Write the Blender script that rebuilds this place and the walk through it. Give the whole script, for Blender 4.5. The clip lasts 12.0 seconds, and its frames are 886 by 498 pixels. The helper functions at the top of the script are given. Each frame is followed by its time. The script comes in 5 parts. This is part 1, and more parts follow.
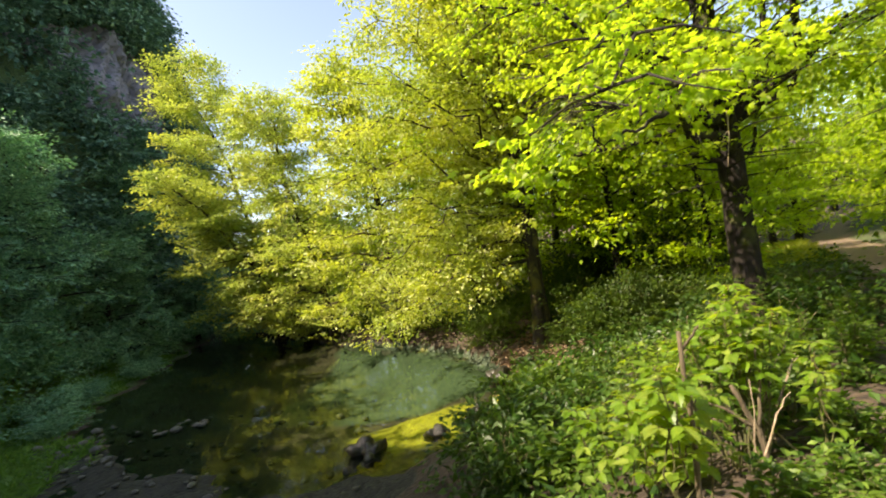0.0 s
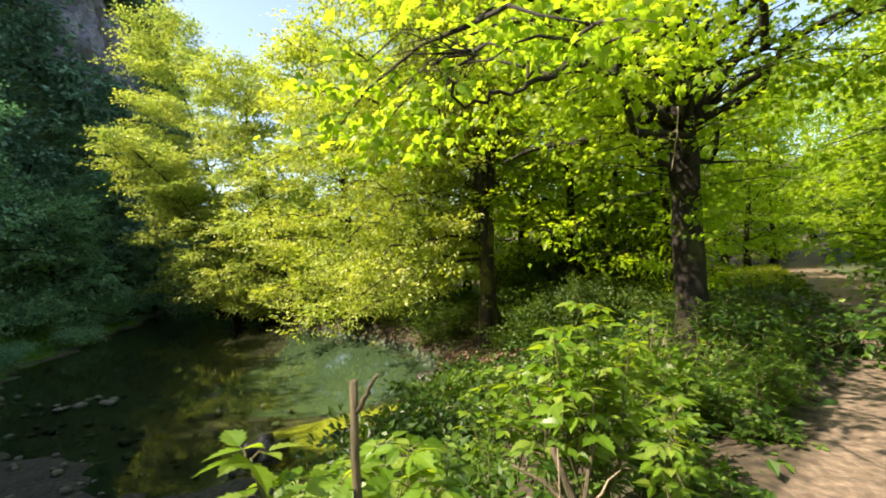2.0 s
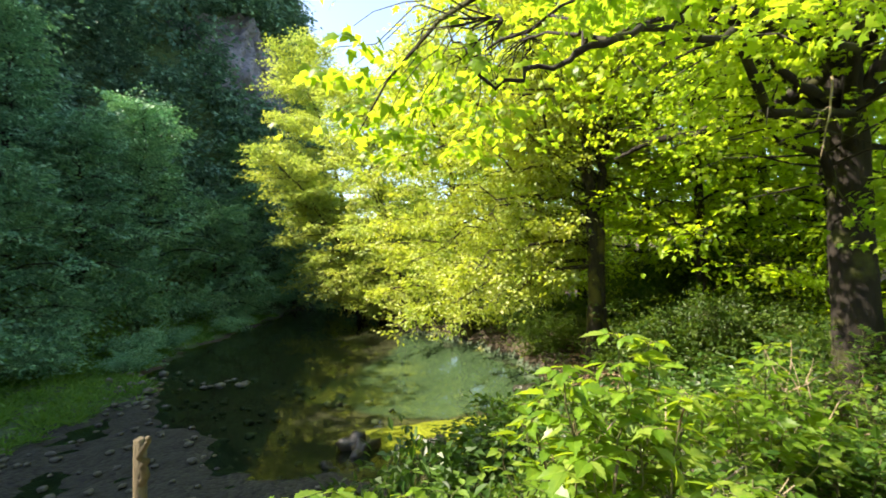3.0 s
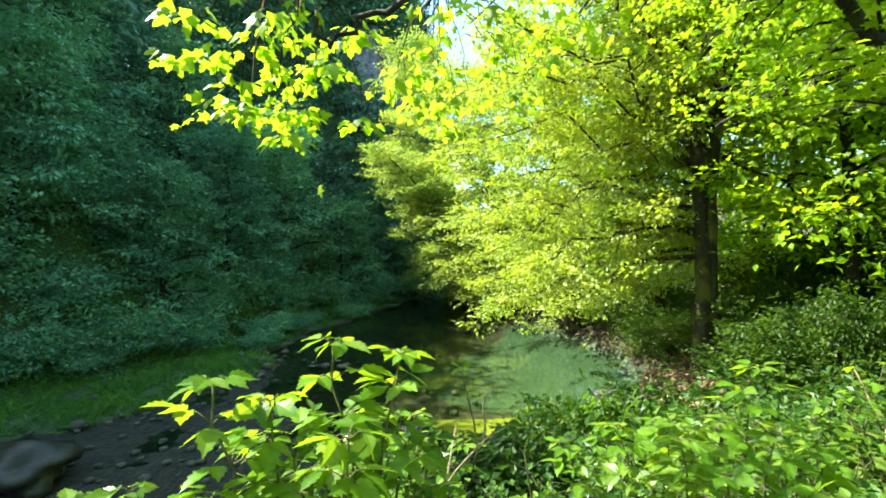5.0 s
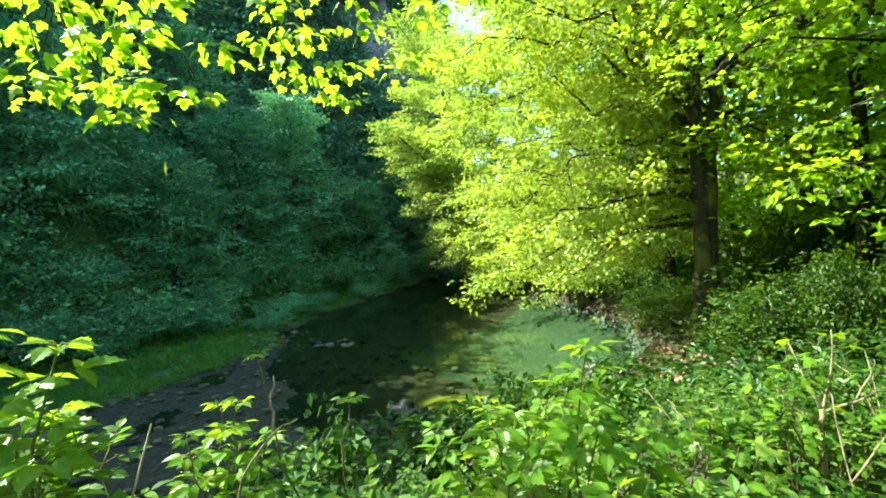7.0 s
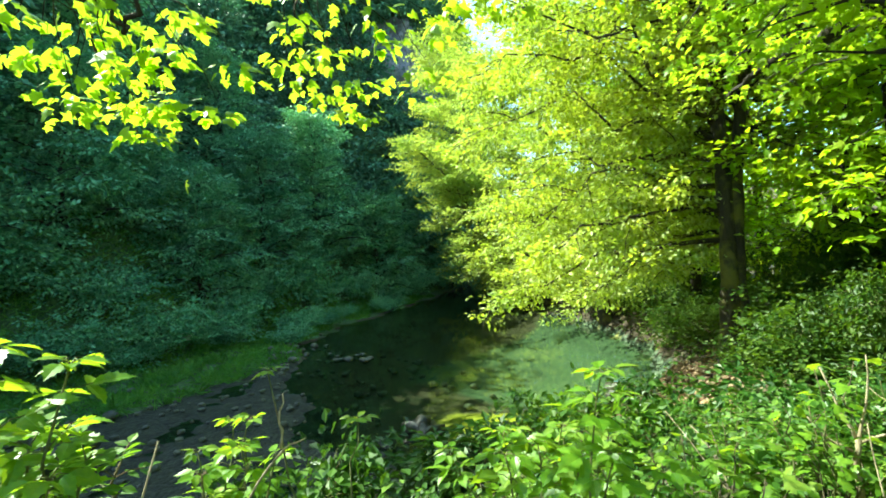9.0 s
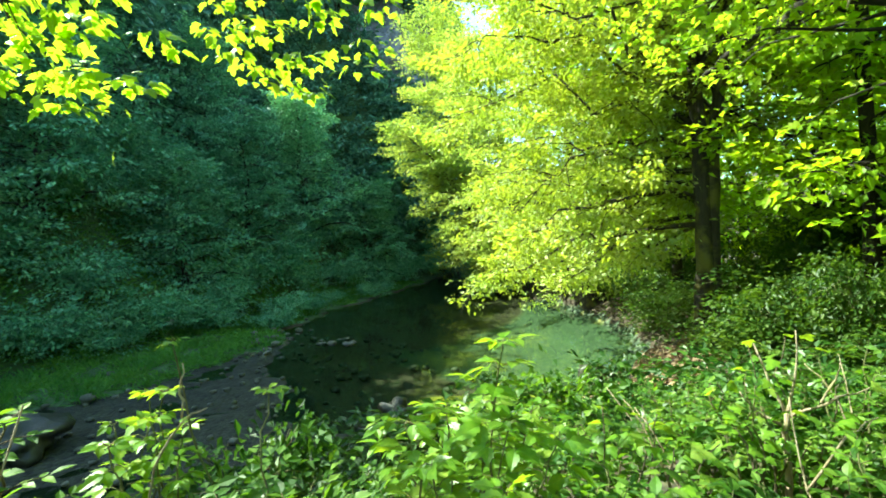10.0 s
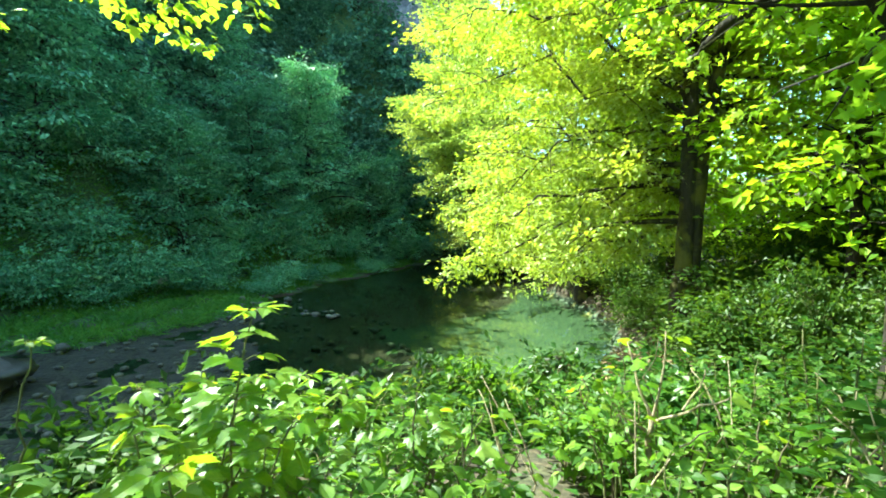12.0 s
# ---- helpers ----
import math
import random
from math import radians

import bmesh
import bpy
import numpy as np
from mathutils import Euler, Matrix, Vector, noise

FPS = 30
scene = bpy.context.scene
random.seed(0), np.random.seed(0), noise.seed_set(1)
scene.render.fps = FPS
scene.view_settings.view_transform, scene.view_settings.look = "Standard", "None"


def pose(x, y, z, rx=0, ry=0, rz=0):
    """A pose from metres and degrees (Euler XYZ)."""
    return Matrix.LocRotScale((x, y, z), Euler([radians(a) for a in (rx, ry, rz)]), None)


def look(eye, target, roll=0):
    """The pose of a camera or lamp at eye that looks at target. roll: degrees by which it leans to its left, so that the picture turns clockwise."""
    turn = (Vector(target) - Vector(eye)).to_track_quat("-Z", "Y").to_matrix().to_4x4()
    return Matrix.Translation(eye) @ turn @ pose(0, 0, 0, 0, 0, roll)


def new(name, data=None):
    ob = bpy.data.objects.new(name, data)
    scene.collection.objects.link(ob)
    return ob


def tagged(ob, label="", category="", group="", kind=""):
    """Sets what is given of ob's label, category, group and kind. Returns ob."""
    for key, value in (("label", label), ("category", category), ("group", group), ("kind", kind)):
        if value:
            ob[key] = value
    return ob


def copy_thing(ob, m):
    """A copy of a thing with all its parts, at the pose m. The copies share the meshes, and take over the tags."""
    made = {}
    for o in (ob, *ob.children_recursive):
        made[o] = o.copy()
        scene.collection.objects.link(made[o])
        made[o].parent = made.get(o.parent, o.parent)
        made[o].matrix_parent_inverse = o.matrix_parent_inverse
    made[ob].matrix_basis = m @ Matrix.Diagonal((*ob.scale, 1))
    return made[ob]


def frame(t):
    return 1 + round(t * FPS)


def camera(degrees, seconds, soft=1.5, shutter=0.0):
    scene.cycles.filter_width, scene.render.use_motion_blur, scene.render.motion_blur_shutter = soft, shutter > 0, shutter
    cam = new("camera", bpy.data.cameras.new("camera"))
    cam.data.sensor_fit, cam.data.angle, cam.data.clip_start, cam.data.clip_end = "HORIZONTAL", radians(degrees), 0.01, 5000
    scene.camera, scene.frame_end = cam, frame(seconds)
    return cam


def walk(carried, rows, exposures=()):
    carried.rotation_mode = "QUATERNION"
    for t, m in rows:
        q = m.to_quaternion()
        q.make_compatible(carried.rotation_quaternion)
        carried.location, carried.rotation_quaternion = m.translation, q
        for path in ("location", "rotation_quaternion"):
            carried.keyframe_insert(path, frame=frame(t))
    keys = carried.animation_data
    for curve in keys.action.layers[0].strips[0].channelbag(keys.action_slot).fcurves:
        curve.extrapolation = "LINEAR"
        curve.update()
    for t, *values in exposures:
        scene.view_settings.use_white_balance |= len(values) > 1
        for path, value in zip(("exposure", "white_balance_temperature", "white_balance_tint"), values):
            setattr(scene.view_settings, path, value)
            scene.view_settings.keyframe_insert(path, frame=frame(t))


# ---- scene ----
cam = camera(89.6, 12.0, soft=1.8, shutter=0.15)
PATH = [
    (0, (0.787, 0.479, 1.774), (0.702, 2.477, 1.838), -7.4),
    (0.5, (1.087, 0.737, 1.767), (1.148, 2.725, 1.977), -1.6),
    (1, (1.386, 0.881, 1.705), (1.312, 2.869, 1.918), -0.7),
    (1.5, (1.749, 1.299, 1.709), (1.585, 3.278, 1.95), 0.0),
    (2, (2.124, 1.554, 1.617), (2.085, 3.553, 1.65), -2.0),
    (2.5, (2.372, 1.837, 1.607), (2.1, 3.818, 1.569), -0.5),
    (3, (2.705, 2.111, 1.626), (2.135, 4.027, 1.693), -0.7),
    (3.5, (3.043, 2.269, 1.601), (2.243, 4.1, 1.676), -1.8),
    (3.7, (3.176, 2.465, 1.578), (2.353, 4.286, 1.663), -2.0),
    (5.3, (4.183, 3.306, 1.583), (3.059, 4.96, 1.611), -0.7),
    (5.5, (4.293, 3.424, 1.557), (3.17, 5.078, 1.587), -0.7),
    (6, (4.563, 3.611, 1.506), (3.335, 5.189, 1.467), -1.9),
    (6.5, (4.679, 3.898, 1.501), (3.452, 5.476, 1.429), -2.5),
    (7, (4.802, 4.017, 1.526), (3.595, 5.61, 1.463), -3.0),
    (8.8, (4.841, 4.028, 1.559), (3.559, 5.563, 1.558), -3.2),
    (9, (4.828, 4.058, 1.545), (3.552, 5.597, 1.55), -2.6),
    (9.5, (4.945, 4.199, 1.49), (3.696, 5.761, 1.509), -3.4),
    (10, (5.131, 4.332, 1.448), (3.874, 5.887, 1.393), -2.4),
    (10.5, (5.252, 4.642, 1.427), (3.987, 6.188, 1.343), 0.9),
    (11, (5.528, 4.817, 1.413), (4.259, 6.361, 1.329), 1.1),
    (11.5, (5.774, 4.899, 1.391), (4.47, 6.412, 1.286), 1.1),
    (12, (5.845, 5.189, 1.365), (4.535, 6.693, 1.231), 1.8),
]
EXPOSURES = [(0.0, 1.47, 7900, 19), (0.5, 1.2, 7900, 18), (1.0, 1.36, 7850, 17), (1.8, 1.38, 7600, 15), (2.5, 1.88, 7200, 12), (3.5, 1.78, 7200, 12), (5.5, 2.15, 6400, -17), (9.5, 2.17, 6350, -20), (10.5, 2.38, 6200, -19), (12.0, 2.48, 6000, -18)]
walk(cam, [(t, look(eye, target, roll)) for t, eye, target, roll in PATH], EXPOSURES)

# ---- world and sun ----
SUN_FROM = Vector((-0.92, -0.34, 1.08)).normalized()
sky = bpy.data.worlds.new("sky")
scene.world = sky
sky.use_nodes = True
st = sky.node_tree.nodes.new("ShaderNodeTexSky")
st.sky_type, st.sun_disc = "NISHITA", False
st.sun_elevation = math.asin(SUN_FROM.z)
st.sun_rotation = math.atan2(SUN_FROM.x, SUN_FROM.y)
sky.node_tree.links.new(st.outputs[0], sky.node_tree.nodes["Background"].inputs[0])
sky.node_tree.nodes["Background"].inputs[1].default_value = 0.15
sun = new("sun", bpy.data.lights.new("sun", "SUN"))
sun.data.energy, sun.data.angle, sun.data.color = 5.0, radians(0.55), (1.0, 0.93, 0.8)
sun.matrix_world = look(SUN_FROM * 60, (0, 0, 0))

rng = np.random.default_rng(7)
WATER = -2.6


# ---- materials ----
def nodes_of(name):
    m = bpy.data.materials.new(name)
    m.use_nodes = True
    nt = m.node_tree
    return m, nt, nt.nodes["Principled BSDF"], nt.nodes["Material Output"]


def node(nt, kind, **inputs):
    n = nt.nodes.new("ShaderNode" + kind)
    for key, value in inputs.items():
        n.inputs[key.replace("_", " ")].default_value = value
    return n


def ramp(nt, fac, stops):
    r = nt.nodes.new("ShaderNodeValToRGB")
    els = r.color_ramp.elements
    while len(els) < len(stops):
        els.new(0.5)
    for e, (p, c) in zip(els, stops):
        e.position, e.color = p, (*c, 1)
    nt.links.new(fac, r.inputs[0])
    return r.outputs[0]


def mixed(nt, fac, a, b, blend="MIX"):
    m = nt.nodes.new("ShaderNodeMix")
    m.data_type, m.blend_type = "RGBA", blend
    for sock, v in ((m.inputs[0], fac), (m.inputs[6], a), (m.inputs[7], b)):
        if hasattr(v, "is_linked"):
            nt.links.new(v, sock)
        else:
            sock.default_value = v if isinstance(v, float) else (*v, 1)
    return m.outputs[2]


def leaf_material(name, dark, mid, light, through_colour, through_amount=0.45, rough=0.42, patch=0.5):
    """Leaf: leaf-to-leaf tint, patches of tint over the crown, gloss on top, light coming through."""
    m, nt, bsdf, out = nodes_of(name)
    geo = nt.nodes.new("ShaderNodeNewGeometry")
    info = nt.nodes.new("ShaderNodeObjectInfo")
    add = nt.nodes.new("ShaderNodeMath")
    add.operation = "ADD"
    nt.links.new(geo.outputs["Random Per Island"], add.inputs[0])
    nt.links.new(info.outputs["Random"], add.inputs[1])
    fract = nt.nodes.new("ShaderNodeMath")
    fract.operation = "FRACT"
    nt.links.new(add.outputs[0], fract.inputs[0])
    tint = ramp(nt, fract.outputs[0], [(0.0, dark), (0.5, mid), (0.93, light), (1.0, tuple(min(1, c * 1.25) for c in light))])
    coord = nt.nodes.new("ShaderNodeTexCoord")
    big = node(nt, "TexNoise", Scale=patch, Detail=2.0)
    nt.links.new(coord.outputs["Object"], big.inputs["Vector"])
    shift = ramp(nt, big.outputs["Fac"], [(0.3, (0.7, 0.8, 0.75)), (0.7, (1.25, 1.12, 0.95))])
    each = ramp(nt, info.outputs["Random"], [(0.0, (0.72, 0.78, 0.8)), (1.0, (1.22, 1.18, 1.1))])
    colour = mixed(nt, 1.0, mixed(nt, 1.0, tint, shift, "MULTIPLY"), each, "MULTIPLY")
    nt.links.new(colour, bsdf.inputs["Base Color"])
    bsdf.inputs["Roughness"].default_value = rough
    bsdf.inputs["Specular IOR Level"].default_value = 0.32
    tr = nt.nodes.new("ShaderNodeBsdfTranslucent")
    nt.links.new(mixed(nt, 1.0, through_colour, shift, "MULTIPLY"), tr.inputs[0])
    mx = nt.nodes.new("ShaderNodeMixShader")
    mx.inputs[0].default_value = through_amount
    nt.links.new(bsdf.outputs[0], mx.inputs[1])
    nt.links.new(tr.outputs[0], mx.inputs[2])
    nt.links.new(mx.outputs[0], out.inputs[0])
    return m


# hornbeam leaves: palest tints near white, with sun highlights put into the colour
LEAF_BRIGHT = leaf_material("leaf_hornbeam_sunlit", (0.22, 0.31, 0.025), (0.42, 0.49, 0.09), (0.66, 0.68, 0.34), (0.58, 0.70, 0.06), 0.40)
LEAF_MAPLE = leaf_material("leaf_maple", (0.07, 0.15, 0.01), (0.135, 0.23, 0.016), (0.27, 0.34, 0.05), (0.54, 0.76, 0.04), 0.56)
LEAF_PALE = leaf_material("leaf_willow", (0.22, 0.31, 0.06), (0.34, 0.42, 0.10), (0.50, 0.55, 0.20), (0.52, 0.64, 0.10), 0.42)
# far-bank leaves: the teal of skylit shade is put into the colour
LEAF_BANK_SHADE = leaf_material("leaf_shade_tinted", (0.10, 0.25, 0.15), (0.17, 0.36, 0.22), (0.25, 0.46, 0.28), (0.14, 0.36, 0.14), 0.24, 0.5)
# darker copy of the bank leaf; the hill's deep shade is in its colour
LEAF_HILL_SHADE = leaf_material("leaf_hillside_shade", (0.05, 0.13, 0.095), (0.095, 0.205, 0.15), (0.16, 0.29, 0.20), (0.08, 0.2, 0.1), 0.2, 0.5)
LEAF_WOOD = leaf_material("leaf_woodland", (0.09, 0.19, 0.012), (0.18, 0.30, 0.022), (0.30, 0.42, 0.05), (0.56, 0.78, 0.03), 0.55)
# understorey leaves: the dimness under the canopy is put into the colour
LEAF_UNDER_SHADE = leaf_material("leaf_understorey_shade", (0.02, 0.055, 0.008), (0.042, 0.088, 0.012), (0.09, 0.14, 0.022), (0.14, 0.24, 0.016), 0.36, 0.5, 1.2)
LEAF_SHRUB = leaf_material("leaf_shrub", (0.022, 0.066, 0.009), (0.055, 0.12, 0.015), (0.15, 0.24, 0.045), (0.20, 0.35, 0.022), 0.42, 0.5, 1.5)
LEAF_BRAMBLE = leaf_material("leaf_bramble", (0.065, 0.145, 0.015), (0.11, 0.21, 0.025), (0.22, 0.30, 0.06), (0.40, 0.56, 0.03), 0.45, 0.36, 3.0)
LEAF_DRY = leaf_material("leaf_dry", (0.07, 0.04, 0.022), (0.13, 0.08, 0.045), (0.22, 0.15, 0.09), (0.12, 0.07, 0.03), 0.12, 0.8)
LEAF_FALLEN = leaf_material("leaf_fallen", (0.13, 0.075, 0.05), (0.26, 0.17, 0.12), (0.42, 0.31, 0.24), (0.2, 0.12, 0.06), 0.12, 0.8)
# near-bank leaves: shade on the bank is put into this dark green
LEAF_IVY_SHADE = leaf_material("leaf_ivy_shade", (0.014, 0.045, 0.009), (0.03, 0.078, 0.012), (0.06, 0.12, 0.02), (0.10, 0.21, 0.016), 0.26, 0.42, 1.2)
GRASS = leaf_material("grass_blade", (0.045, 0.13, 0.03), (0.08, 0.19, 0.045), (0.13, 0.25, 0.06), (0.20, 0.42, 0.04), 0.35, 0.5)
# lighter, yellower copy of the grass, with sunlight put into the colour
GRASS_SUN = leaf_material("grass_meadow_sunlit", (0.14, 0.20, 0.02), (0.24, 0.28, 0.03), (0.36, 0.36, 0.05), (0.44, 0.48, 0.03), 0.35, 0.5)


def bark_material(name, dark, light, moss, moss_at=0.58, scale=6.0):
    m, nt, bsdf, out = nodes_of(name)
    coord = nt.nodes.new("ShaderNodeTexCoord")
    mp = node(nt, "Mapping", Scale=(1.0, 1.0, 0.18))
    nt.links.new(coord.outputs["Object"], mp.inputs["Vector"])
    ridges = node(nt, "TexNoise", Scale=scale * 3, Detail=6.0, Roughness=0.65)
    nt.links.new(mp.outputs[0], ridges.inputs["Vector"])
    col = ramp(nt, ridges.outputs["Fac"], [(0.3, dark), (0.7, light)])
    patches = node(nt, "TexNoise", Scale=scale * 0.4, Detail=5.0)
    nt.links.new(coord.outputs["Object"], patches.inputs["Vector"])
    mask = ramp(nt, patches.outputs["Fac"], [(moss_at - 0.06, (0, 0, 0)), (moss_at + 0.06, (1, 1, 1))])
    nt.links.new(mixed(nt, mask, col, moss), bsdf.inputs["Base Color"])
    bsdf.inputs["Roughness"].default_value = 0.85
    bump = node(nt, "Bump", Strength=0.8, Distance=0.03)
    nt.links.new(ridges.outputs["Fac"], bump.inputs["Height"])
    nt.links.new(bump.outputs[0], bsdf.inputs["Normal"])
    return m


# dark bark, taken near black with the shade on the maple trunk
BARK = bark_material("bark_shade_dark", (0.004, 0.003, 0.002), (0.024, 0.016, 0.011), (0.06, 0.065, 0.015), 0.62)
BARK_MOSSY = bark_material("bark_mossy", (0.008, 0.006, 0.004), (0.042, 0.031, 0.02), (0.10, 0.088, 0.015), 0.54)
BARK_PALE = bark_material("bark_pale_twig", (0.16, 0.11, 0.07), (0.46, 0.37, 0.26), (0.24, 0.20, 0.10), 0.6, 14.0)
BARK_TWIG = bark_material("bark_dead_twig", (0.045, 0.036, 0.02), (0.16, 0.125, 0.075), (0.09, 0.075, 0.03), 0.6, 14.0)
STEM_GREEN = bark_material("green_stem", (0.06, 0.07, 0.02), (0.14, 0.14, 0.05), (0.12, 0.07, 0.04), 0.6, 12.0)


def rock_material(name, dark, light, tint, rough=0.8, scale=2.0):
    m, nt, bsdf, out = nodes_of(name)
    coord = nt.nodes.new("ShaderNodeTexCoord")
    info = nt.nodes.new("ShaderNodeObjectInfo")
    a = node(nt, "TexNoise", Scale=scale, Detail=8.0, Roughness=0.65)
    b = node(nt, "TexNoise", Scale=scale * 9, Detail=4.0)
    for n in (a, b):
        nt.links.new(coord.outputs["Object"], n.inputs["Vector"])
    col = ramp(nt, a.outputs["Fac"], [(0.3, dark), (0.72, light)])
    col = mixed(nt, ramp(nt, b.outputs["Fac"], [(0.5, (0, 0, 0)), (0.75, (1, 1, 1))]), col, tint)
    rnd = ramp(nt, info.outputs["Random"], [(0.0, (0.65, 0.65, 0.65)), (1.0, (1.25, 1.2, 1.15))])
    nt.links.new(mixed(nt, 1.0, col, rnd, "MULTIPLY"), bsdf.inputs["Base Color"])
    bsdf.inputs["Roughness"].default_value = rough
    bump = node(nt, "Bump", Strength=0.6, Distance=0.05)
    nt.links.new(a.outputs["Fac"], bump.inputs["Height"])
    nt.links.new(bump.outputs[0], bsdf.inputs["Normal"])
    return m


STONE = rock_material("river_stone", (0.05, 0.052, 0.042), (0.17, 0.17, 0.145), (0.08, 0.09, 0.05), 0.6, 7.0)
STONE_WET = rock_material("wet_black_stone", (0.008, 0.008, 0.007), (0.04, 0.038, 0.03), (0.03, 0.04, 0.012), 0.35, 5.0)
STONE_WHITE = rock_material("pale_stone", (0.45, 0.45, 0.43), (0.7, 0.7, 0.68), (0.5, 0.5, 0.48), 0.7, 5.0)
# cliff rock lightened and blued: distance haze is put into the colour
CLIFF_ROCK = rock_material("hazed_cliff_rock", (0.10, 0.10, 0.12), (0.34, 0.33, 0.39), (0.06, 0.07, 0.045), 0.9, 0.35)


def ground_material():
    """Leaf litter and soil, with a trodden path, gravel, grass, algae and pale silt by attribute."""
    m, nt, bsdf, out = nodes_of("ground_soil")
    coord = nt.nodes.new("ShaderNodeTexCoord")

    def tex(kind, scale, **kw):
        n = node(nt, kind, Scale=scale, **kw)
        nt.links.new(coord.outputs["Object"], n.inputs["Vector"])
        return n

    grain, clumps, fine = tex("TexNoise", 9.0, Detail=6.0), tex("TexNoise", 0.9, Detail=4.0), tex("TexNoise", 45.0, Detail=4.0)
    pebbles = tex("TexVoronoi", 11.0)

    def weight(name):
        a = nt.nodes.new("ShaderNodeAttribute")
        a.attribute_name = name
        add = nt.nodes.new("ShaderNodeMath")
        add.operation = "MULTIPLY_ADD"
        nt.links.new(clumps.outputs["Fac"], add.inputs[0])
        add.inputs[1].default_value = 0.7
        nt.links.new(a.outputs["Fac"], add.inputs[2])
        return ramp(nt, add.outputs[0], [(0.72, (0, 0, 0)), (0.98, (1, 1, 1))])

    soil = ramp(nt, grain.outputs["Fac"], [(0.3, (0.022, 0.016, 0.010)), (0.55, (0.06, 0.042, 0.026)), (0.75, (0.12, 0.088, 0.056))])
    path = ramp(nt, grain.outputs["Fac"], [(0.3, (0.09, 0.062, 0.042)), (0.7, (0.24, 0.175, 0.13))])
    gravel = ramp(nt, pebbles.outputs["Color"], [(0.1, (0.008, 0.009, 0.006)), (0.9, (0.036, 0.039, 0.026))])
    silt = ramp(nt, grain.outputs["Fac"], [(0.3, (0.026, 0.052, 0.032)), (0.7, (0.09, 0.12, 0.07))])
    algae = ramp(nt, grain.outputs["Fac"], [(0.3, (0.20, 0.17, 0.015)), (0.7, (0.46, 0.40, 0.03))])
    grass = ramp(nt, grain.outputs["Fac"], [(0.3, (0.03, 0.06, 0.02)), (0.7, (0.08, 0.14, 0.04))])
    # meadow ground: the grass colour lightened and yellowed as if in sun
    meadow = ramp(nt, grain.outputs["Fac"], [(0.3, (0.16, 0.18, 0.03)), (0.7, (0.34, 0.33, 0.06))])
    col = soil
    for name, c in (("grass", grass), ("gravel", gravel), ("silt", silt), ("algae", algae), ("meadow", meadow), ("path", path)):
        col = mixed(nt, weight(name), col, c)
    col = mixed(nt, 0.35, col, ramp(nt, fine.outputs["Fac"], [(0.3, (0.3, 0.3, 0.3)), (0.7, (1, 1, 1))]), "MULTIPLY")
    nt.links.new(col, bsdf.inputs["Base Color"])
    bsdf.inputs["Roughness"].default_value = 0.9
    bump = node(nt, "Bump", Strength=0.7, Distance=0.04)
    relief = nt.nodes.new("ShaderNodeMath")
    relief.operation = "SUBTRACT"
    nt.links.new(grain.outputs["Fac"], relief.inputs[0])
    nt.links.new(pebbles.outputs["Distance"], relief.inputs[1])
    nt.links.new(relief.outputs[0], bump.inputs["Height"])
    nt.links.new(bump.outputs[0], bsdf.inputs["Normal"])
    return m


def water_material():
    m, nt, bsdf, out = nodes_of("river_water")
    nt.nodes.remove(bsdf)
    coord = nt.nodes.new("ShaderNodeTexCoord")
    rip = node(nt, "TexNoise", Scale=2.2, Detail=3.0)
    nt.links.new(coord.outputs["Object"], rip.inputs["Vector"])
    bump = node(nt, "Bump", Strength=0.05, Distance=0.05)
    nt.links.new(rip.outputs["Fac"], bump.inputs["Height"])
    gl = node(nt, "BsdfGlossy", Roughness=0.03)
    tr = nt.nodes.new("ShaderNodeBsdfTransparent")
    tr.inputs[0].default_value = (0.50, 0.66, 0.46, 1)
    fr = node(nt, "Fresnel", IOR=1.33)
    mx = nt.nodes.new("ShaderNodeMixShader")
    nt.links.new(bump.outputs[0], gl.inputs["Normal"])
    nt.links.new(bump.outputs[0], fr.inputs["Normal"])
    for a, b in ((fr.outputs[0], 0), (tr.outputs[0], 1), (gl.outputs[0], 2)):
        nt.links.new(a, mx.inputs[b])
    nt.links.new(mx.outputs[0], out.inputs[0])
    return m


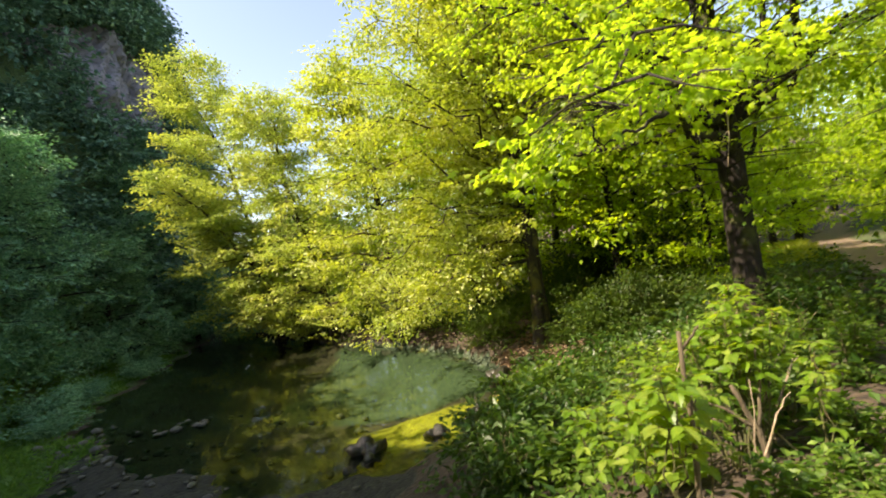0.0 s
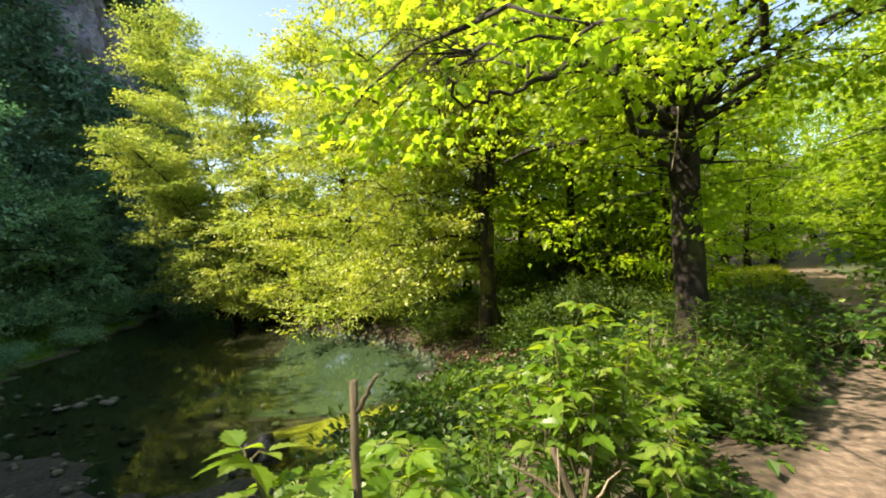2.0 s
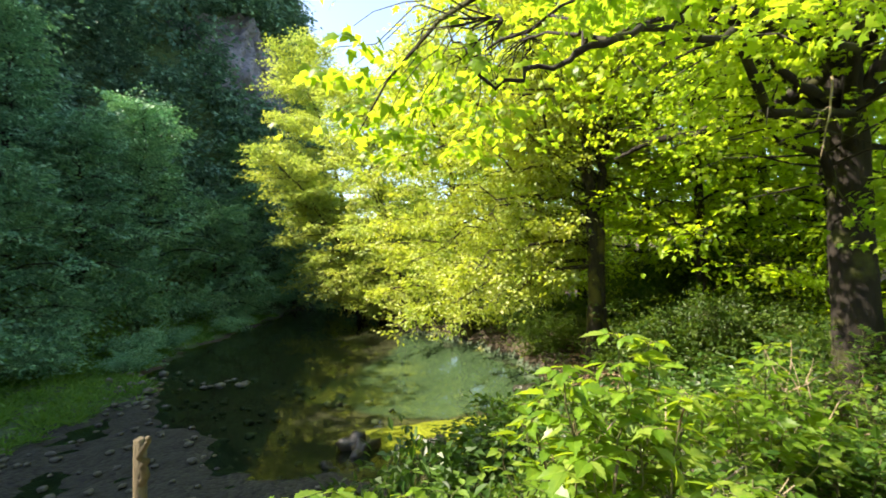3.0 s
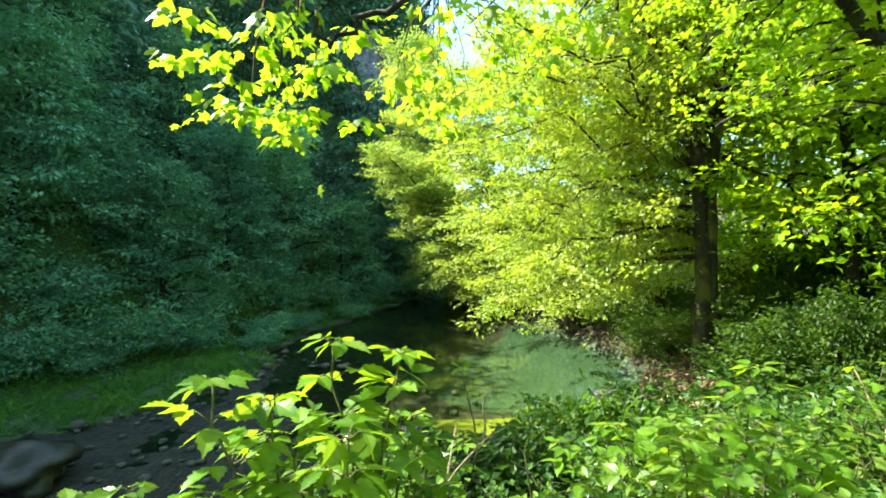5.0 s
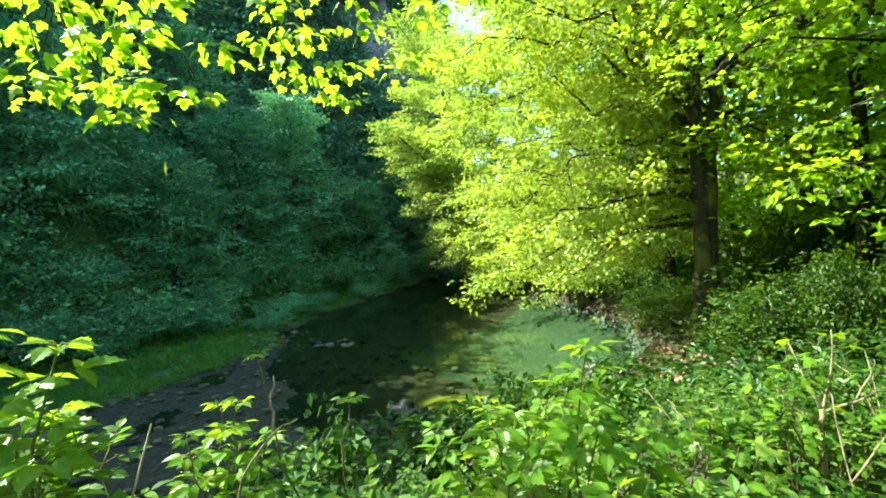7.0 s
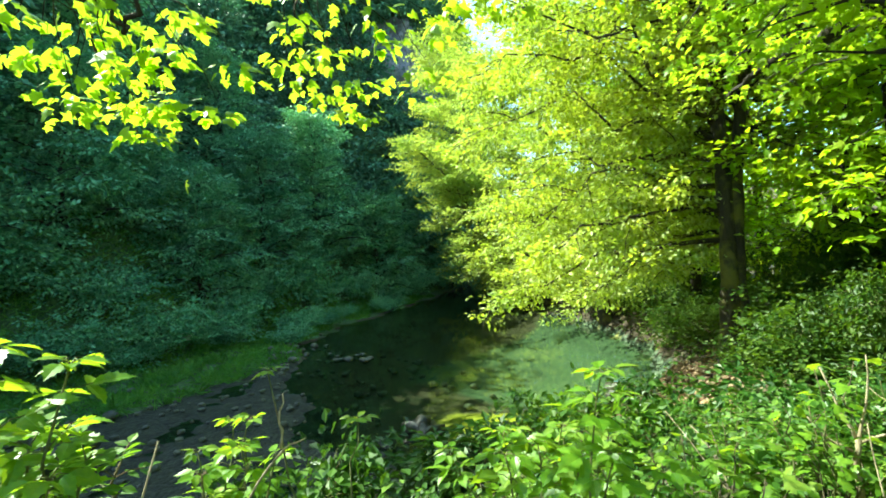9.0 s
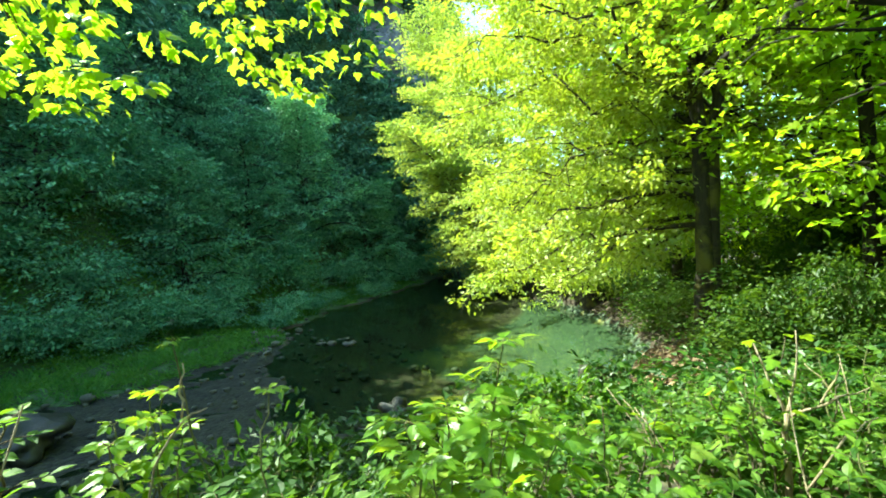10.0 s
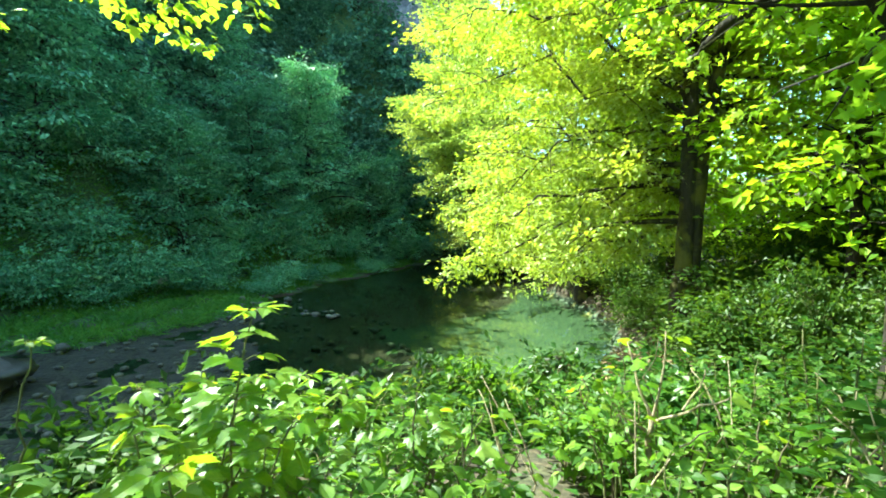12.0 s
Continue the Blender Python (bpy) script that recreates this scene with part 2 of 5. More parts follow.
# ---- mesh helpers ----
class Build:
    """Collects vertices and faces, then makes one mesh object."""

    def __init__(self):
        self.v, self.q, self.n = [], [], 0

    def add(self, verts, faces):
        self.v.append(np.asarray(verts, float))
        self.q.append(np.asarray(faces, int) + self.n)
        self.n += len(verts)

    def tube(self, pts, radii, sides=7, rough=0.0):
        pts = np.asarray(pts, float)
        radii = np.broadcast_to(np.asarray(radii, float), len(pts))
        d = np.gradient(pts, axis=0)
        d /= np.linalg.norm(d, axis=1, keepdims=True) + 1e-9
        ref = np.array((1.0, 0.0, 0.0)) if abs(d[:, 0]).mean() < 0.8 else np.array((0.0, 1.0, 0.0))
        a = np.cross(d, ref)
        a /= np.linalg.norm(a, axis=1, keepdims=True) + 1e-9
        b = np.cross(d, a)
        ang = np.arange(sides) * 2 * math.pi / sides
        r = radii[:, None] * (1 + rough * rng.normal(size=(len(pts), sides)))
        ring = pts[:, None] + r[..., None] * (np.cos(ang)[None, :, None] * a[:, None] + np.sin(ang)[None, :, None] * b[:, None])
        v = ring.reshape(-1, 3)
        i = np.arange(len(pts) - 1)[:, None] * sides
        j = np.arange(sides)[None]
        k = (j + 1) % sides
        faces = np.stack((i + j, i + k, i + sides + k, i + sides + j), -1).reshape(-1, 4)
        top, bottom = len(v), len(v) + 1
        v = np.vstack((v, pts[-1] + d[-1] * radii[-1] * 0.5, pts[0] - d[0] * radii[0] * 0.2))
        self.add(v, faces)
        off = self.n - len(v)
        e = (len(pts) - 1) * sides
        caps = [(e + s, e + (s + 1) % sides, top, top) for s in range(sides)] + [((s + 1) % sides, s, bottom, bottom) for s in range(sides)]
        self.q.append(np.asarray(caps) + off)

    def mesh(self, name, material, smooth=True, origin=(0, 0, 0)):
        v = np.vstack(self.v) - np.asarray(origin, float)
        q = np.vstack(self.q)
        return fast_mesh(name, v, q, material, smooth)


def fast_mesh(name, v, q, material, smooth=False):
    me = bpy.data.meshes.new(name)
    tri = q[:, 2] == q[:, -1] if q.shape[1] == 4 else np.zeros(len(q), bool)
    if q.shape[1] == 4 and tri.any():
        counts = np.where(tri, 3, 4)
        loops = q[np.arange(4)[None, :] < counts[:, None]]
    else:
        counts = np.full(len(q), q.shape[1])
        loops = q.reshape(-1)
    me.vertices.add(len(v))
    me.vertices.foreach_set("co", np.ascontiguousarray(v, np.float32).ravel())
    me.loops.add(len(loops))
    me.loops.foreach_set("vertex_index", np.ascontiguousarray(loops, np.int32))
    me.polygons.add(len(q))
    me.polygons.foreach_set("loop_start", np.concatenate(((0,), np.cumsum(counts)[:-1])).astype(np.int32))
    me.polygons.foreach_set("use_smooth", np.full(len(q), smooth))
    me.materials.append(material)
    me.update(calc_edges=True)
    return me


def thing(name, at, label, category, group="", kind=""):
    ob = new(name)
    ob.empty_display_size = 0.2
    ob.location = at
    return tagged(ob, label, category, group, kind)


def part(name, me, parent, label="", kind=""):
    ob = new(name, me)
    ob.parent = parent
    return tagged(ob, label, kind=kind)


def unit(a):
    return a / (np.linalg.norm(a, axis=-1, keepdims=True) + 1e-9)


# leaf outlines: x across, y along, z the fold; faces as triangles
DIAMOND = (np.array(((0, 0, 0), (-0.3, 0.45, 0.10), (0, 1, -0.05), (0.3, 0.45, 0.10)), float), np.array(((0, 2, 1), (0, 3, 2))))
OVATE = (np.array(((0, 0, 0), (-0.24, 0.22, 0.06), (-0.31, 0.48, 0.09), (-0.17, 0.78, 0.04), (0, 1.05, -0.06), (0.17, 0.78, 0.04), (0.31, 0.48, 0.09), (0.24, 0.22, 0.06), (0, 0.5, 0.0)), float),
         np.array([(8, (i + 1) % 8, i) for i in range(8)]))


def lobed():
    out = []
    for ang, r in ((-150, 0.25), (-118, 0.46), (-88, 0.40), (-62, 0.62), (-42, 0.42), (-16, 0.72), (0, 0.95), (16, 0.72), (42, 0.42), (62, 0.62), (88, 0.40), (118, 0.46), (150, 0.25)):
        a = radians(ang)
        out.append((math.sin(a) * r * 0.72, 0.3 + math.cos(a) * r * 0.72, -0.10 * r * r))
    out.append((0, 0.3, 0.03))
    n = len(out) - 1
    return np.array(out, float), np.array([(n, (i + 1) % n, i) for i in range(n)])


MAPLE = lobed()


def leaves_mesh(name, c, along, normal, size, shape, material):
    """One mesh of many leaves at c, each with its way, its face and its size."""
    tv, tf = shape
    y = unit(along)
    n = unit(normal - (normal * y).sum(-1, keepdims=True) * y)
    x = np.cross(y, n)
    s = np.asarray(size)[:, None, None]
    v = c[:, None] + s * (tv[None, :, 0:1] * x[:, None] + tv[None, :, 1:2] * y[:, None] + tv[None, :, 2:3] * n[:, None])
    f = tf[None] + (np.arange(len(c)) * len(tv))[:, None, None]
    return fast_mesh(name, v.reshape(-1, 3), f.reshape(-1, 3), material)


def bent(a, b, sag, k=8, wobble=0.06):
    """A branch line from a to b that arches by sag and wanders a little."""
    a, b = np.asarray(a, float), np.asarray(b, float)
    t = np.linspace(0, 1, k)[:, None]
    length = np.linalg.norm(b - a)
    w = rng.normal(size=(k, 3)) * wobble * length * np.sin(t * math.pi) * 0.5
    p = a + (b - a) * t + w
    p[:, 2] += (sag * 4 * t * (1 - t))[:, 0]
    return p


def sprays(line, count, reach, flat, side_from=0.25, droop=0.15):
    """Side twigs that fan out flat from a limb: a list of point pairs."""
    out = []
    for s in np.linspace(side_from, 1.0, count):
        i = min(int(s * (len(line) - 1)), len(line) - 2)
        f = s * (len(line) - 1) - i
        p = line[i] * (1 - f) + line[i + 1] * f
        d = unit(line[i + 1] - line[i])
        side = unit(np.cross(d, (0, 0, 1)))
        for sg in (-1, 1):
            ln = reach * (1.15 - 0.65 * s) * rng.uniform(0.6, 1.25)
            e = p + ln * unit(side * sg + d * rng.uniform(0.3, 1.1) + np.array((0, 0, rng.normal() * flat)))
            e[2] -= droop * ln
            out.append((p, e))
    return out


def foliage(pairs, total, spread, thick, size, hang=0.35, up=1.0, tilt=0.55, per=16, tuft=2.3):
    """Leaf places, ways, faces and sizes: flat tufts of leaves set along the twigs."""
    a = np.array([p for p, _ in pairs])
    b = np.array([e for _, e in pairs])
    ln = np.linalg.norm(b - a, axis=1)
    tufts = max(1, total // per)
    pick = rng.choice(len(pairs), tufts, p=ln / ln.sum())
    s = rng.uniform(0.1, 1.08, tufts)[:, None]
    d = unit(b - a)[pick]
    c = a[pick] * (1 - s) + b[pick] * s + rng.normal(size=(tufts, 3)) * np.array((spread, spread, thick))
    face = rng.normal(size=(tufts, 3)) * 0.22 + np.array((0, 0, up)) - 0.25 * d * np.array((1, 1, 0))
    flat = d - (d * face).sum(-1, keepdims=True) * face / (face * face).sum(-1, keepdims=True)
    flat = unit(flat + rng.normal(size=(tufts, 3)) * 0.2)
    across = unit(np.cross(flat, face))
    reach = size * tuft * rng.uniform(0.6, 1.25, tufts)
    own = np.repeat(np.arange(tufts), per)
    u, v, w = rng.normal(size=(3, len(own), 1))
    off = reach[own, None] * (0.85 * u * flat[own] + 0.5 * v * across[own] + 0.10 * w * unit(face)[own])
    off[:, 2] -= 0.10 * (u[:, 0] ** 2) * reach[own]
    along = flat[own] * 0.7 + unit(off) * 0.9 + rng.normal(size=off.shape) * 0.3
    along[:, 2] -= hang
    normal = unit(face)[own] + rng.normal(size=off.shape) * tilt * 0.75
    return c[own] + off, along, normal, size * rng.uniform(0.6, 1.25, len(own))


# ---- terrain ----
def smooth(a, b, x):
    t = np.clip((x - a) / (b - a), 0, 1)
    return t * t * (3 - 2 * t)


RIGHT_Y = (-200, -10, 0, 6, 10, 12.5, 15.5, 18.5, 22, 25.7, 28.5, 36, 50, 80, 300)
RIGHT_X = (-9, -4, -3, -2.2, -1.0, 0.9, 1.7, 1.3, 0, -3.5, -7.5, -13, -19, -30, -90)
LEFT_Y = (-200, 0, 7.5, 11, 13.5, 15.5, 20, 26, 31, 45, 80, 300)
LEFT_X = (-12, -8.6, -9.2, -9.5, -10.4, -13.2, -16.2, -18, -20, -25, -38, -120)


PATH_S = (-50, 11, 16, 26, 40, 80)
PATH_U = (0.85, 0.75, 0.25, -2.1, -5.5, -9.0)


def wavy(x, y, s, seed=0.0):
    return (np.sin(x * s + 1.3 + seed) * np.cos(y * s * 1.17 + seed * 2) + 0.5 * np.sin(x * s * 2.3 + y * s * 1.9 + seed) + 0.3 * np.cos(x * s * 4.7 - y * s * 4.1))


def ground(x, y):
    """Height of the ground, and the weights of its coverings."""
    x, y = np.asarray(x, float), np.asarray(y, float)
    a = (x - np.interp(y, RIGHT_Y, RIGHT_X)) * 0.85 + 0.25 * wavy(x, y, 1.1)
    left = (np.interp(y, LEFT_Y, LEFT_X) - x) * 0.88 + 0.35 * wavy(x, y, 0.8, 2.0)
    u = x * 0.69 - y * 0.72 - np.interp(0.72 * x + 0.69 * y, PATH_S, PATH_U)
    b = np.maximum(-u - 1.35, 0.0)
    t = np.clip(a, 0, None) / (np.clip(a, 0, None) + b + 1e-6)
    bank = WATER + 2.6 * t ** (0.45 + 0.4 * smooth(15, 11, y) * smooth(3, 6, y)) + 0.07 * wavy(x, y, 1.7, 1.0) * smooth(0.0, 1.0, a) * smooth(0.0, 1.5, b)
    bank = bank + np.clip(u - 1.3, 0, 12) * 0.08 + 0.015 * wavy(x, y, 3.0)
    q, r = x * 0.88 + y * 0.47, -0.47 * x + 0.88 * y
    k = 0.66 + 0.19 * smooth(5, 22, r) + 3.2 * smooth(38, 58, r)
    hill = np.minimum(k * np.clip(-q - 4 + 7 * smooth(36, 52, r), 0, None), 37 - 0.1 * np.clip(r - 60, 0, 300)) * smooth(150, 95, r)
    hill = hill * (1 + 0.06 * wavy(x, y, 0.17, 3.0))
    lbank = WATER + 0.12 * smooth(0, 1.2, left) + 0.03 * np.clip(left, 0, 20) + 0.06 * wavy(x, y, 1.3) + hill * smooth(4.0, 9.0, left + 3.0 * smooth(13, 19, y))
    inside = np.minimum(-a, -left)
    bar = smooth(0.8, -0.6, y + 0.35 * (x + 5) - 11 + 0.4 * wavy(x, y, 0.9, 4.0)) * smooth(-9, -4, -a - 8.0 + 9)
    shoal = np.exp(-(((x + 0.5) / 2.7) ** 2 + ((y - 13.3) / 1.6) ** 2))
    riffle = np.exp(-(((x + 9.0) / 3.6) ** 2 + ((y - 15.5) / 2.2) ** 2))
    depth = (0.75 * smooth(0, 3.5, inside)) * (1 - bar) * (1 - 0.92 * shoal) * (1 - 0.9 * riffle) + 0.03
    bed = WATER - depth + bar * (0.08 + 0.06 * wavy(x, y, 1.3)) + 0.02 * wavy(x, y, 4.0)
    z = np.where(a > 0, bank, np.where(left > 0, lbank, bed))
    along_path = 0.72 * x + 0.69 * y
    z = z + 15 * smooth(46, 90, along_path) * (1 + 0.1 * wavy(x, y, 0.1)) + 16 * smooth(56, 90, r) * smooth(-2, 10, q) * smooth(60, 40, along_path)
    far = smooth(140, 300, np.hypot(x, y))
    z = z * (1 - far) + 2.0 * far
    river = (a <= 0.15) & (left <= 0.1)
    w = {
        "path": smooth(1.35, 0.8, abs(u)) * smooth(70, 55, np.hypot(x, y)),
        "gravel": np.where((a <= 0.4) & (left <= 0.6), bar * 0.95 + 0.15, 0.0),
        "silt": np.where(river, smooth(14.6, 16.5, y) * smooth(-9, -6, x) * 0.9, 0.0),
        "algae": np.where(river, np.clip(shoal * 1.3, 0, 1) * 0.9 + 0.35 * smooth(15, 22, y) * smooth(1.6, 0.4, -a), 0.0),
        "grass": np.where(left > 0.3, 0.9, np.where(u > 0.9, 0.5, 0.3)),
        "meadow": smooth(-9, -4, u) * smooth(-1.0, -1.6, u) * smooth(21, 25, 0.72 * x + 0.69 * y) * smooth(46, 38, 0.72 * x + 0.69 * y),
    }
    return z, w


def gz(x, y):
    return float(ground(x, y)[0])


def axis(lo, hi, step, far):
    near = np.arange(lo, hi + step, step)
    grow = step * np.cumsum(1.13 ** np.arange(1, 60))
    grow = grow[grow < far]
    return np.concatenate(((lo - grow)[::-1], near, hi + grow))


def make_ground():
    xs, ys = axis(-24, 20, 0.26, 900), axis(-4, 34, 0.26, 900)
    X, Y = np.meshgrid(xs, ys, indexing="ij")
    z, w = ground(X, Y)
    v = np.stack((X, Y, z), -1).reshape(-1, 3)
    ny = len(ys)
    i, j = np.meshgrid(np.arange(len(xs) - 1), np.arange(ny - 1), indexing="ij")
    o = (i * ny + j).ravel()
    me = fast_mesh("ground", v, np.stack((o, o + ny, o + ny + 1, o + 1), -1), ground_material(), True)
    for key, value in w.items():
        me.attributes.new(key, "FLOAT", "POINT").data.foreach_set("value", np.broadcast_to(value, X.shape).astype(np.float32).ravel())
    tagged(new("ground", me), "brown leaf-littered ground with a trodden earth path and river bed", "ground", kind="structure")


make_ground()

wv = np.array(((-130, -200, WATER), (12, -200, WATER), (12, 300, WATER), (-130, 300, WATER)), float)
water = tagged(new("water", fast_mesh("water", wv, np.array(((0, 1, 2, 3),)), water_material())), "still clear green river water with reflections of trees", "water", kind="structure")
water.visible_shadow = False


# ---- trees ----
def limb_set(base_line, base_r, limbs, leaf_total, reach, twig_n, flat, droop, leaf, thick, spread, shape, hang=0.35, up=1.0, tilt=0.55, per=16, tuft=2.3):
    """limbs: (start on the trunk 0..1, end point, sag). Returns limb meshes and the foliage arrays."""
    built, pairs = [], []
    for s, end, sag in limbs:
        i = min(int(s * (len(base_line) - 1)), len(base_line) - 2)
        f = s * (len(base_line) - 1) - i
        start = base_line[i] * (1 - f) + base_line[i + 1] * f
        r0 = (base_r[i] * (1 - f) + base_r[i + 1] * f) * 0.36
        line = bent(start, end, sag * rng.uniform(0.4, 1.8), wobble=0.11)
        bd = Build()
        bd.tube(line, np.linspace(r0, 0.012, len(line)), 6, 0.06)
        tw = sprays(line, twig_n, reach * (0.6 + 0.4 * rng.random()), flat, side_from=0.14, droop=droop)
        for p, e in tw:
            bd.tube(bent(p, e, 0.05 * reach, 4), np.linspace(min(0.022, r0 * 0.5), 0.004, 4), 3)
        pairs += tw
        pairs.append((line[len(line) // 2], line[-1]))
        built.append(bd)
    return built, foliage(pairs, leaf_total, spread, thick, leaf, hang, up, tilt, per, tuft)


def grown(base, height, radius, low, trunk_r, n_limbs, leaf_total, leaf, lean=(0, 0), rise=0.25, shape_pow=0.8, twig_n=5, droop=0.2, flat=0.15, thick=0.12, spread=0.28, top=0.35, tilt=0.55, per=16, tuft=2.3):
    """Trunk line, radii, limb builders and foliage of a free-standing tree, about its base."""
    k = 9
    t = np.linspace(0, 1, k)
    line = np.stack((lean[0] * t ** 1.3 + 0.02 * height * rng.normal(size=k) * t, lean[1] * t ** 1.3 + 0.02 * height * rng.normal(size=k) * t, height * 0.93 * t - 0.15), -1)
    radii = trunk_r * (1 - 0.9 * t) + 0.01
    radii[0] *= 1.5
    limbs = []
    for n in range(n_limbs):
        s = low / height + (0.97 - low / height) * ((n + 0.5) / n_limbs)
        ang = n * 2.39996 + rng.normal() * 0.3
        env = radius * (1 - (1 - top) * ((s - low / height) / (1 - low / height)) ** (1 / shape_pow)) * rng.uniform(0.75, 1.12)
        c = np.array((lean[0] * s ** 1.3, lean[1] * s ** 1.3, height * 0.93 * s))
        limbs.append((s, c + np.array((math.cos(ang) * env, math.sin(ang) * env, env * rise * rng.uniform(0.3, 1.3) + 0.1)), 0.10 * env))
    built, fol = limb_set(line, radii, limbs, leaf_total, radius * 0.42, twig_n, flat, droop, leaf, thick, spread, DIAMOND, tilt=tilt, per=per, tuft=tuft)
    return line, radii, built, fol


def tree(name, at, label, leaf_mat, bark, shape=DIAMOND, split=True, group="", **kw):
    line, radii, built, fol = grown(at, **kw)
    root = thing(name, (at[0], at[1], gz(at[0], at[1])), label, "tree", group)
    bd = Build()
    bd.tube(line, radii, 9, 0.05)
    if not split:
        for b in built:
            for v, q in ((b.v, b.q),):
                base = bd.n
                bd.v += v
                bd.q += [x + base for x in q]
                bd.n += b.n
    part("trunk", bd.mesh("trunk", bark), root)
    if split:
        for b in built:
            part("limb", b.mesh("limb", bark), root)
    part("crown", leaves_mesh("crown", *fol, shape, leaf_mat), root, kind="stuff")
    return root


def clear_of_path(fol, o):
    """Leaves but for those that would hang in the way over the path."""
    p = fol[0] + o
    side = p[:, 0] * 0.69 - p[:, 1] * 0.72 - np.interp(0.72 * p[:, 0] + 0.69 * p[:, 1], PATH_S, PATH_U)
    keep = ~((abs(side + 0.1) < 1.3) & (p[:, 2] < 3.0))
    return [f[keep] for f in fol]


def special_tree(name, at, label, leaf_mat, bark, stems, limbs, leaf_total, leaf, reach, twig_n, shape, flat=0.12, droop=0.2, thick=0.1, spread=0.25, hang=0.35, up=1.0, tilt=0.55, near=0, near_shape=None, near_leaves=0):
    """A tree with given stems (points, radii) and limbs (stem, start, end, sag), in world places."""
    z0 = gz(*at)
    o = np.array((at[0], at[1], z0))
    root = thing(name, o, label, "tree")
    pairs_by = []
    for n, (pts, radii) in enumerate(stems):
        p = np.asarray(pts, float)
        tt = np.linspace(0, len(p) - 1, len(p) * 4 - 3)
        fine = np.stack([np.interp(tt, np.arange(len(p)), p[:, d]) for d in range(3)], -1)
        fine[1:-1] += rng.normal(size=(len(fine) - 2, 3)) * 0.02
        rr = np.interp(tt, np.arange(len(p)), radii)
        bd = Build()
        bd.tube(fine - o, rr, 14, 0.05)
        part("trunk" if n == 0 else "stem", bd.mesh("trunk", bark), root)
        if near and n == 0:
            low = [(s, np.asarray(e) - o, sag) for k, s, e, sag in limbs[:near]]
            built, fol = limb_set(fine - o, rr, low, near_leaves, reach, twig_n, flat, droop, leaf, thick, spread, near_shape, hang, up, tilt)
            for b in built:
                part("limb", b.mesh("limb", bark), root)
            part("low_foliage", leaves_mesh("low_foliage", *clear_of_path(fol, o), near_shape, leaf_mat), root, kind="stuff")
        mine = [(s, np.asarray(e) - o, sag) for k, s, e, sag in limbs[near:] if k == n]
        if mine:
            built, fol = limb_set(fine - o, rr, mine, int(leaf_total * len(mine) / len(limbs)), reach, twig_n, flat, droop, leaf, thick, spread, shape, hang, up, tilt)
            for b in built:
                part("limb", b.mesh("limb", bark), root)
            pairs_by.append(fol)
    fol = clear_of_path([np.concatenate(z) for z in zip(*pairs_by)], o)
    part("crown", leaves_mesh("crown", *fol, shape, leaf_mat), root, kind="stuff")
    return root


# lobed leaf with few faces, for the many
LOBED = (np.array(((0, 0, 0), (-0.46, 0.36, -0.05), (-0.17, 0.42, 0.03), (0, 1.0, -0.1), (0.17, 0.42, 0.03), (0.46, 0.36, -0.05)), float), np.array(((0, 2, 1), (0, 4, 2), (2, 4, 3), (0, 5, 4))))


LOBED_NEAR = (np.array(((0, 0, 0), (-0.40, 0.10, -0.04), (-0.20, 0.32, 0.03), (-0.50, 0.56, -0.07), (-0.16, 0.60, 0.0), (0, 1.0, -0.12), (0.16, 0.60, 0.0), (0.50, 0.56, -0.07), (0.20, 0.32, 0.03), (0.40, 0.10, -0.04)), float),
              np.array(((0, 2, 1), (2, 4, 3), (4, 6, 5), (6, 8, 7), (0, 9, 8), (0, 8, 2), (2, 8, 6), (2, 6, 4))))


# maple beside the path, its limbs reaching over the bank
def maple_limbs():
    out = [(0, 0.40, (3.1, 5.0, 3.25), 0.75), (0, 0.44, (2.3, 4.5, 3.15), 1.2), (0, 0.50, (2.4, 5.9, 3.6), 0.9), (0, 0.44, (4.3, 13.0, 4.6), 0.25),
           (0, 0.36, (8.0, 10.6, 4.9), -0.2), (0, 0.46, (9.6, 8.0, 5.0), 0.3), (0, 0.46, (5.2, 4.8, 4.9), 0.6), (0, 0.37, (4.9, 8.6, 3.7), -0.15)]
    # western limb added to throw shade on the trunk
    out += [(0, 0.44, (1.6, 7.6, 5.8), 0.6)]
    for n in range(34):
        s = 0.46 + 0.53 * n / 34
        ang = n * 2.4
        r = 6.6 * (1.1 - s * 0.72) * rng.uniform(0.75, 1.1)
        out.append((0, s, (6.4 + r * math.cos(ang), 9.7 + r * math.sin(ang), 14.0 * s - 0.4 + r * 0.10), 0.3))
    return out


MAPLE_LIMBS = maple_limbs()
maple = special_tree("maple_tree", (6.5, 9.8), "old maple with dark bark, shade put into it, and long low limbs beside the path", LEAF_MAPLE, BARK,
                     [([(6.5, 9.8, -0.7), (6.5, 9.8, 0.4), (6.45, 9.78, 2.4), (6.4, 9.75, 4.2), (6.25, 9.8, 6.8), (6.5, 9.9, 10.0), (6.4, 9.7, 13.6)], [0.46, 0.29, 0.25, 0.23, 0.16, 0.09, 0.02])],
                     MAPLE_LIMBS, 92000, 0.108, 2.1, 7, LOBED, thick=0.10, spread=0.24, hang=0.5, up=0.8, near=8, near_shape=LOBED_NEAR, near_leaves=6500)

# the maple's bare dark boughs
boughs = []
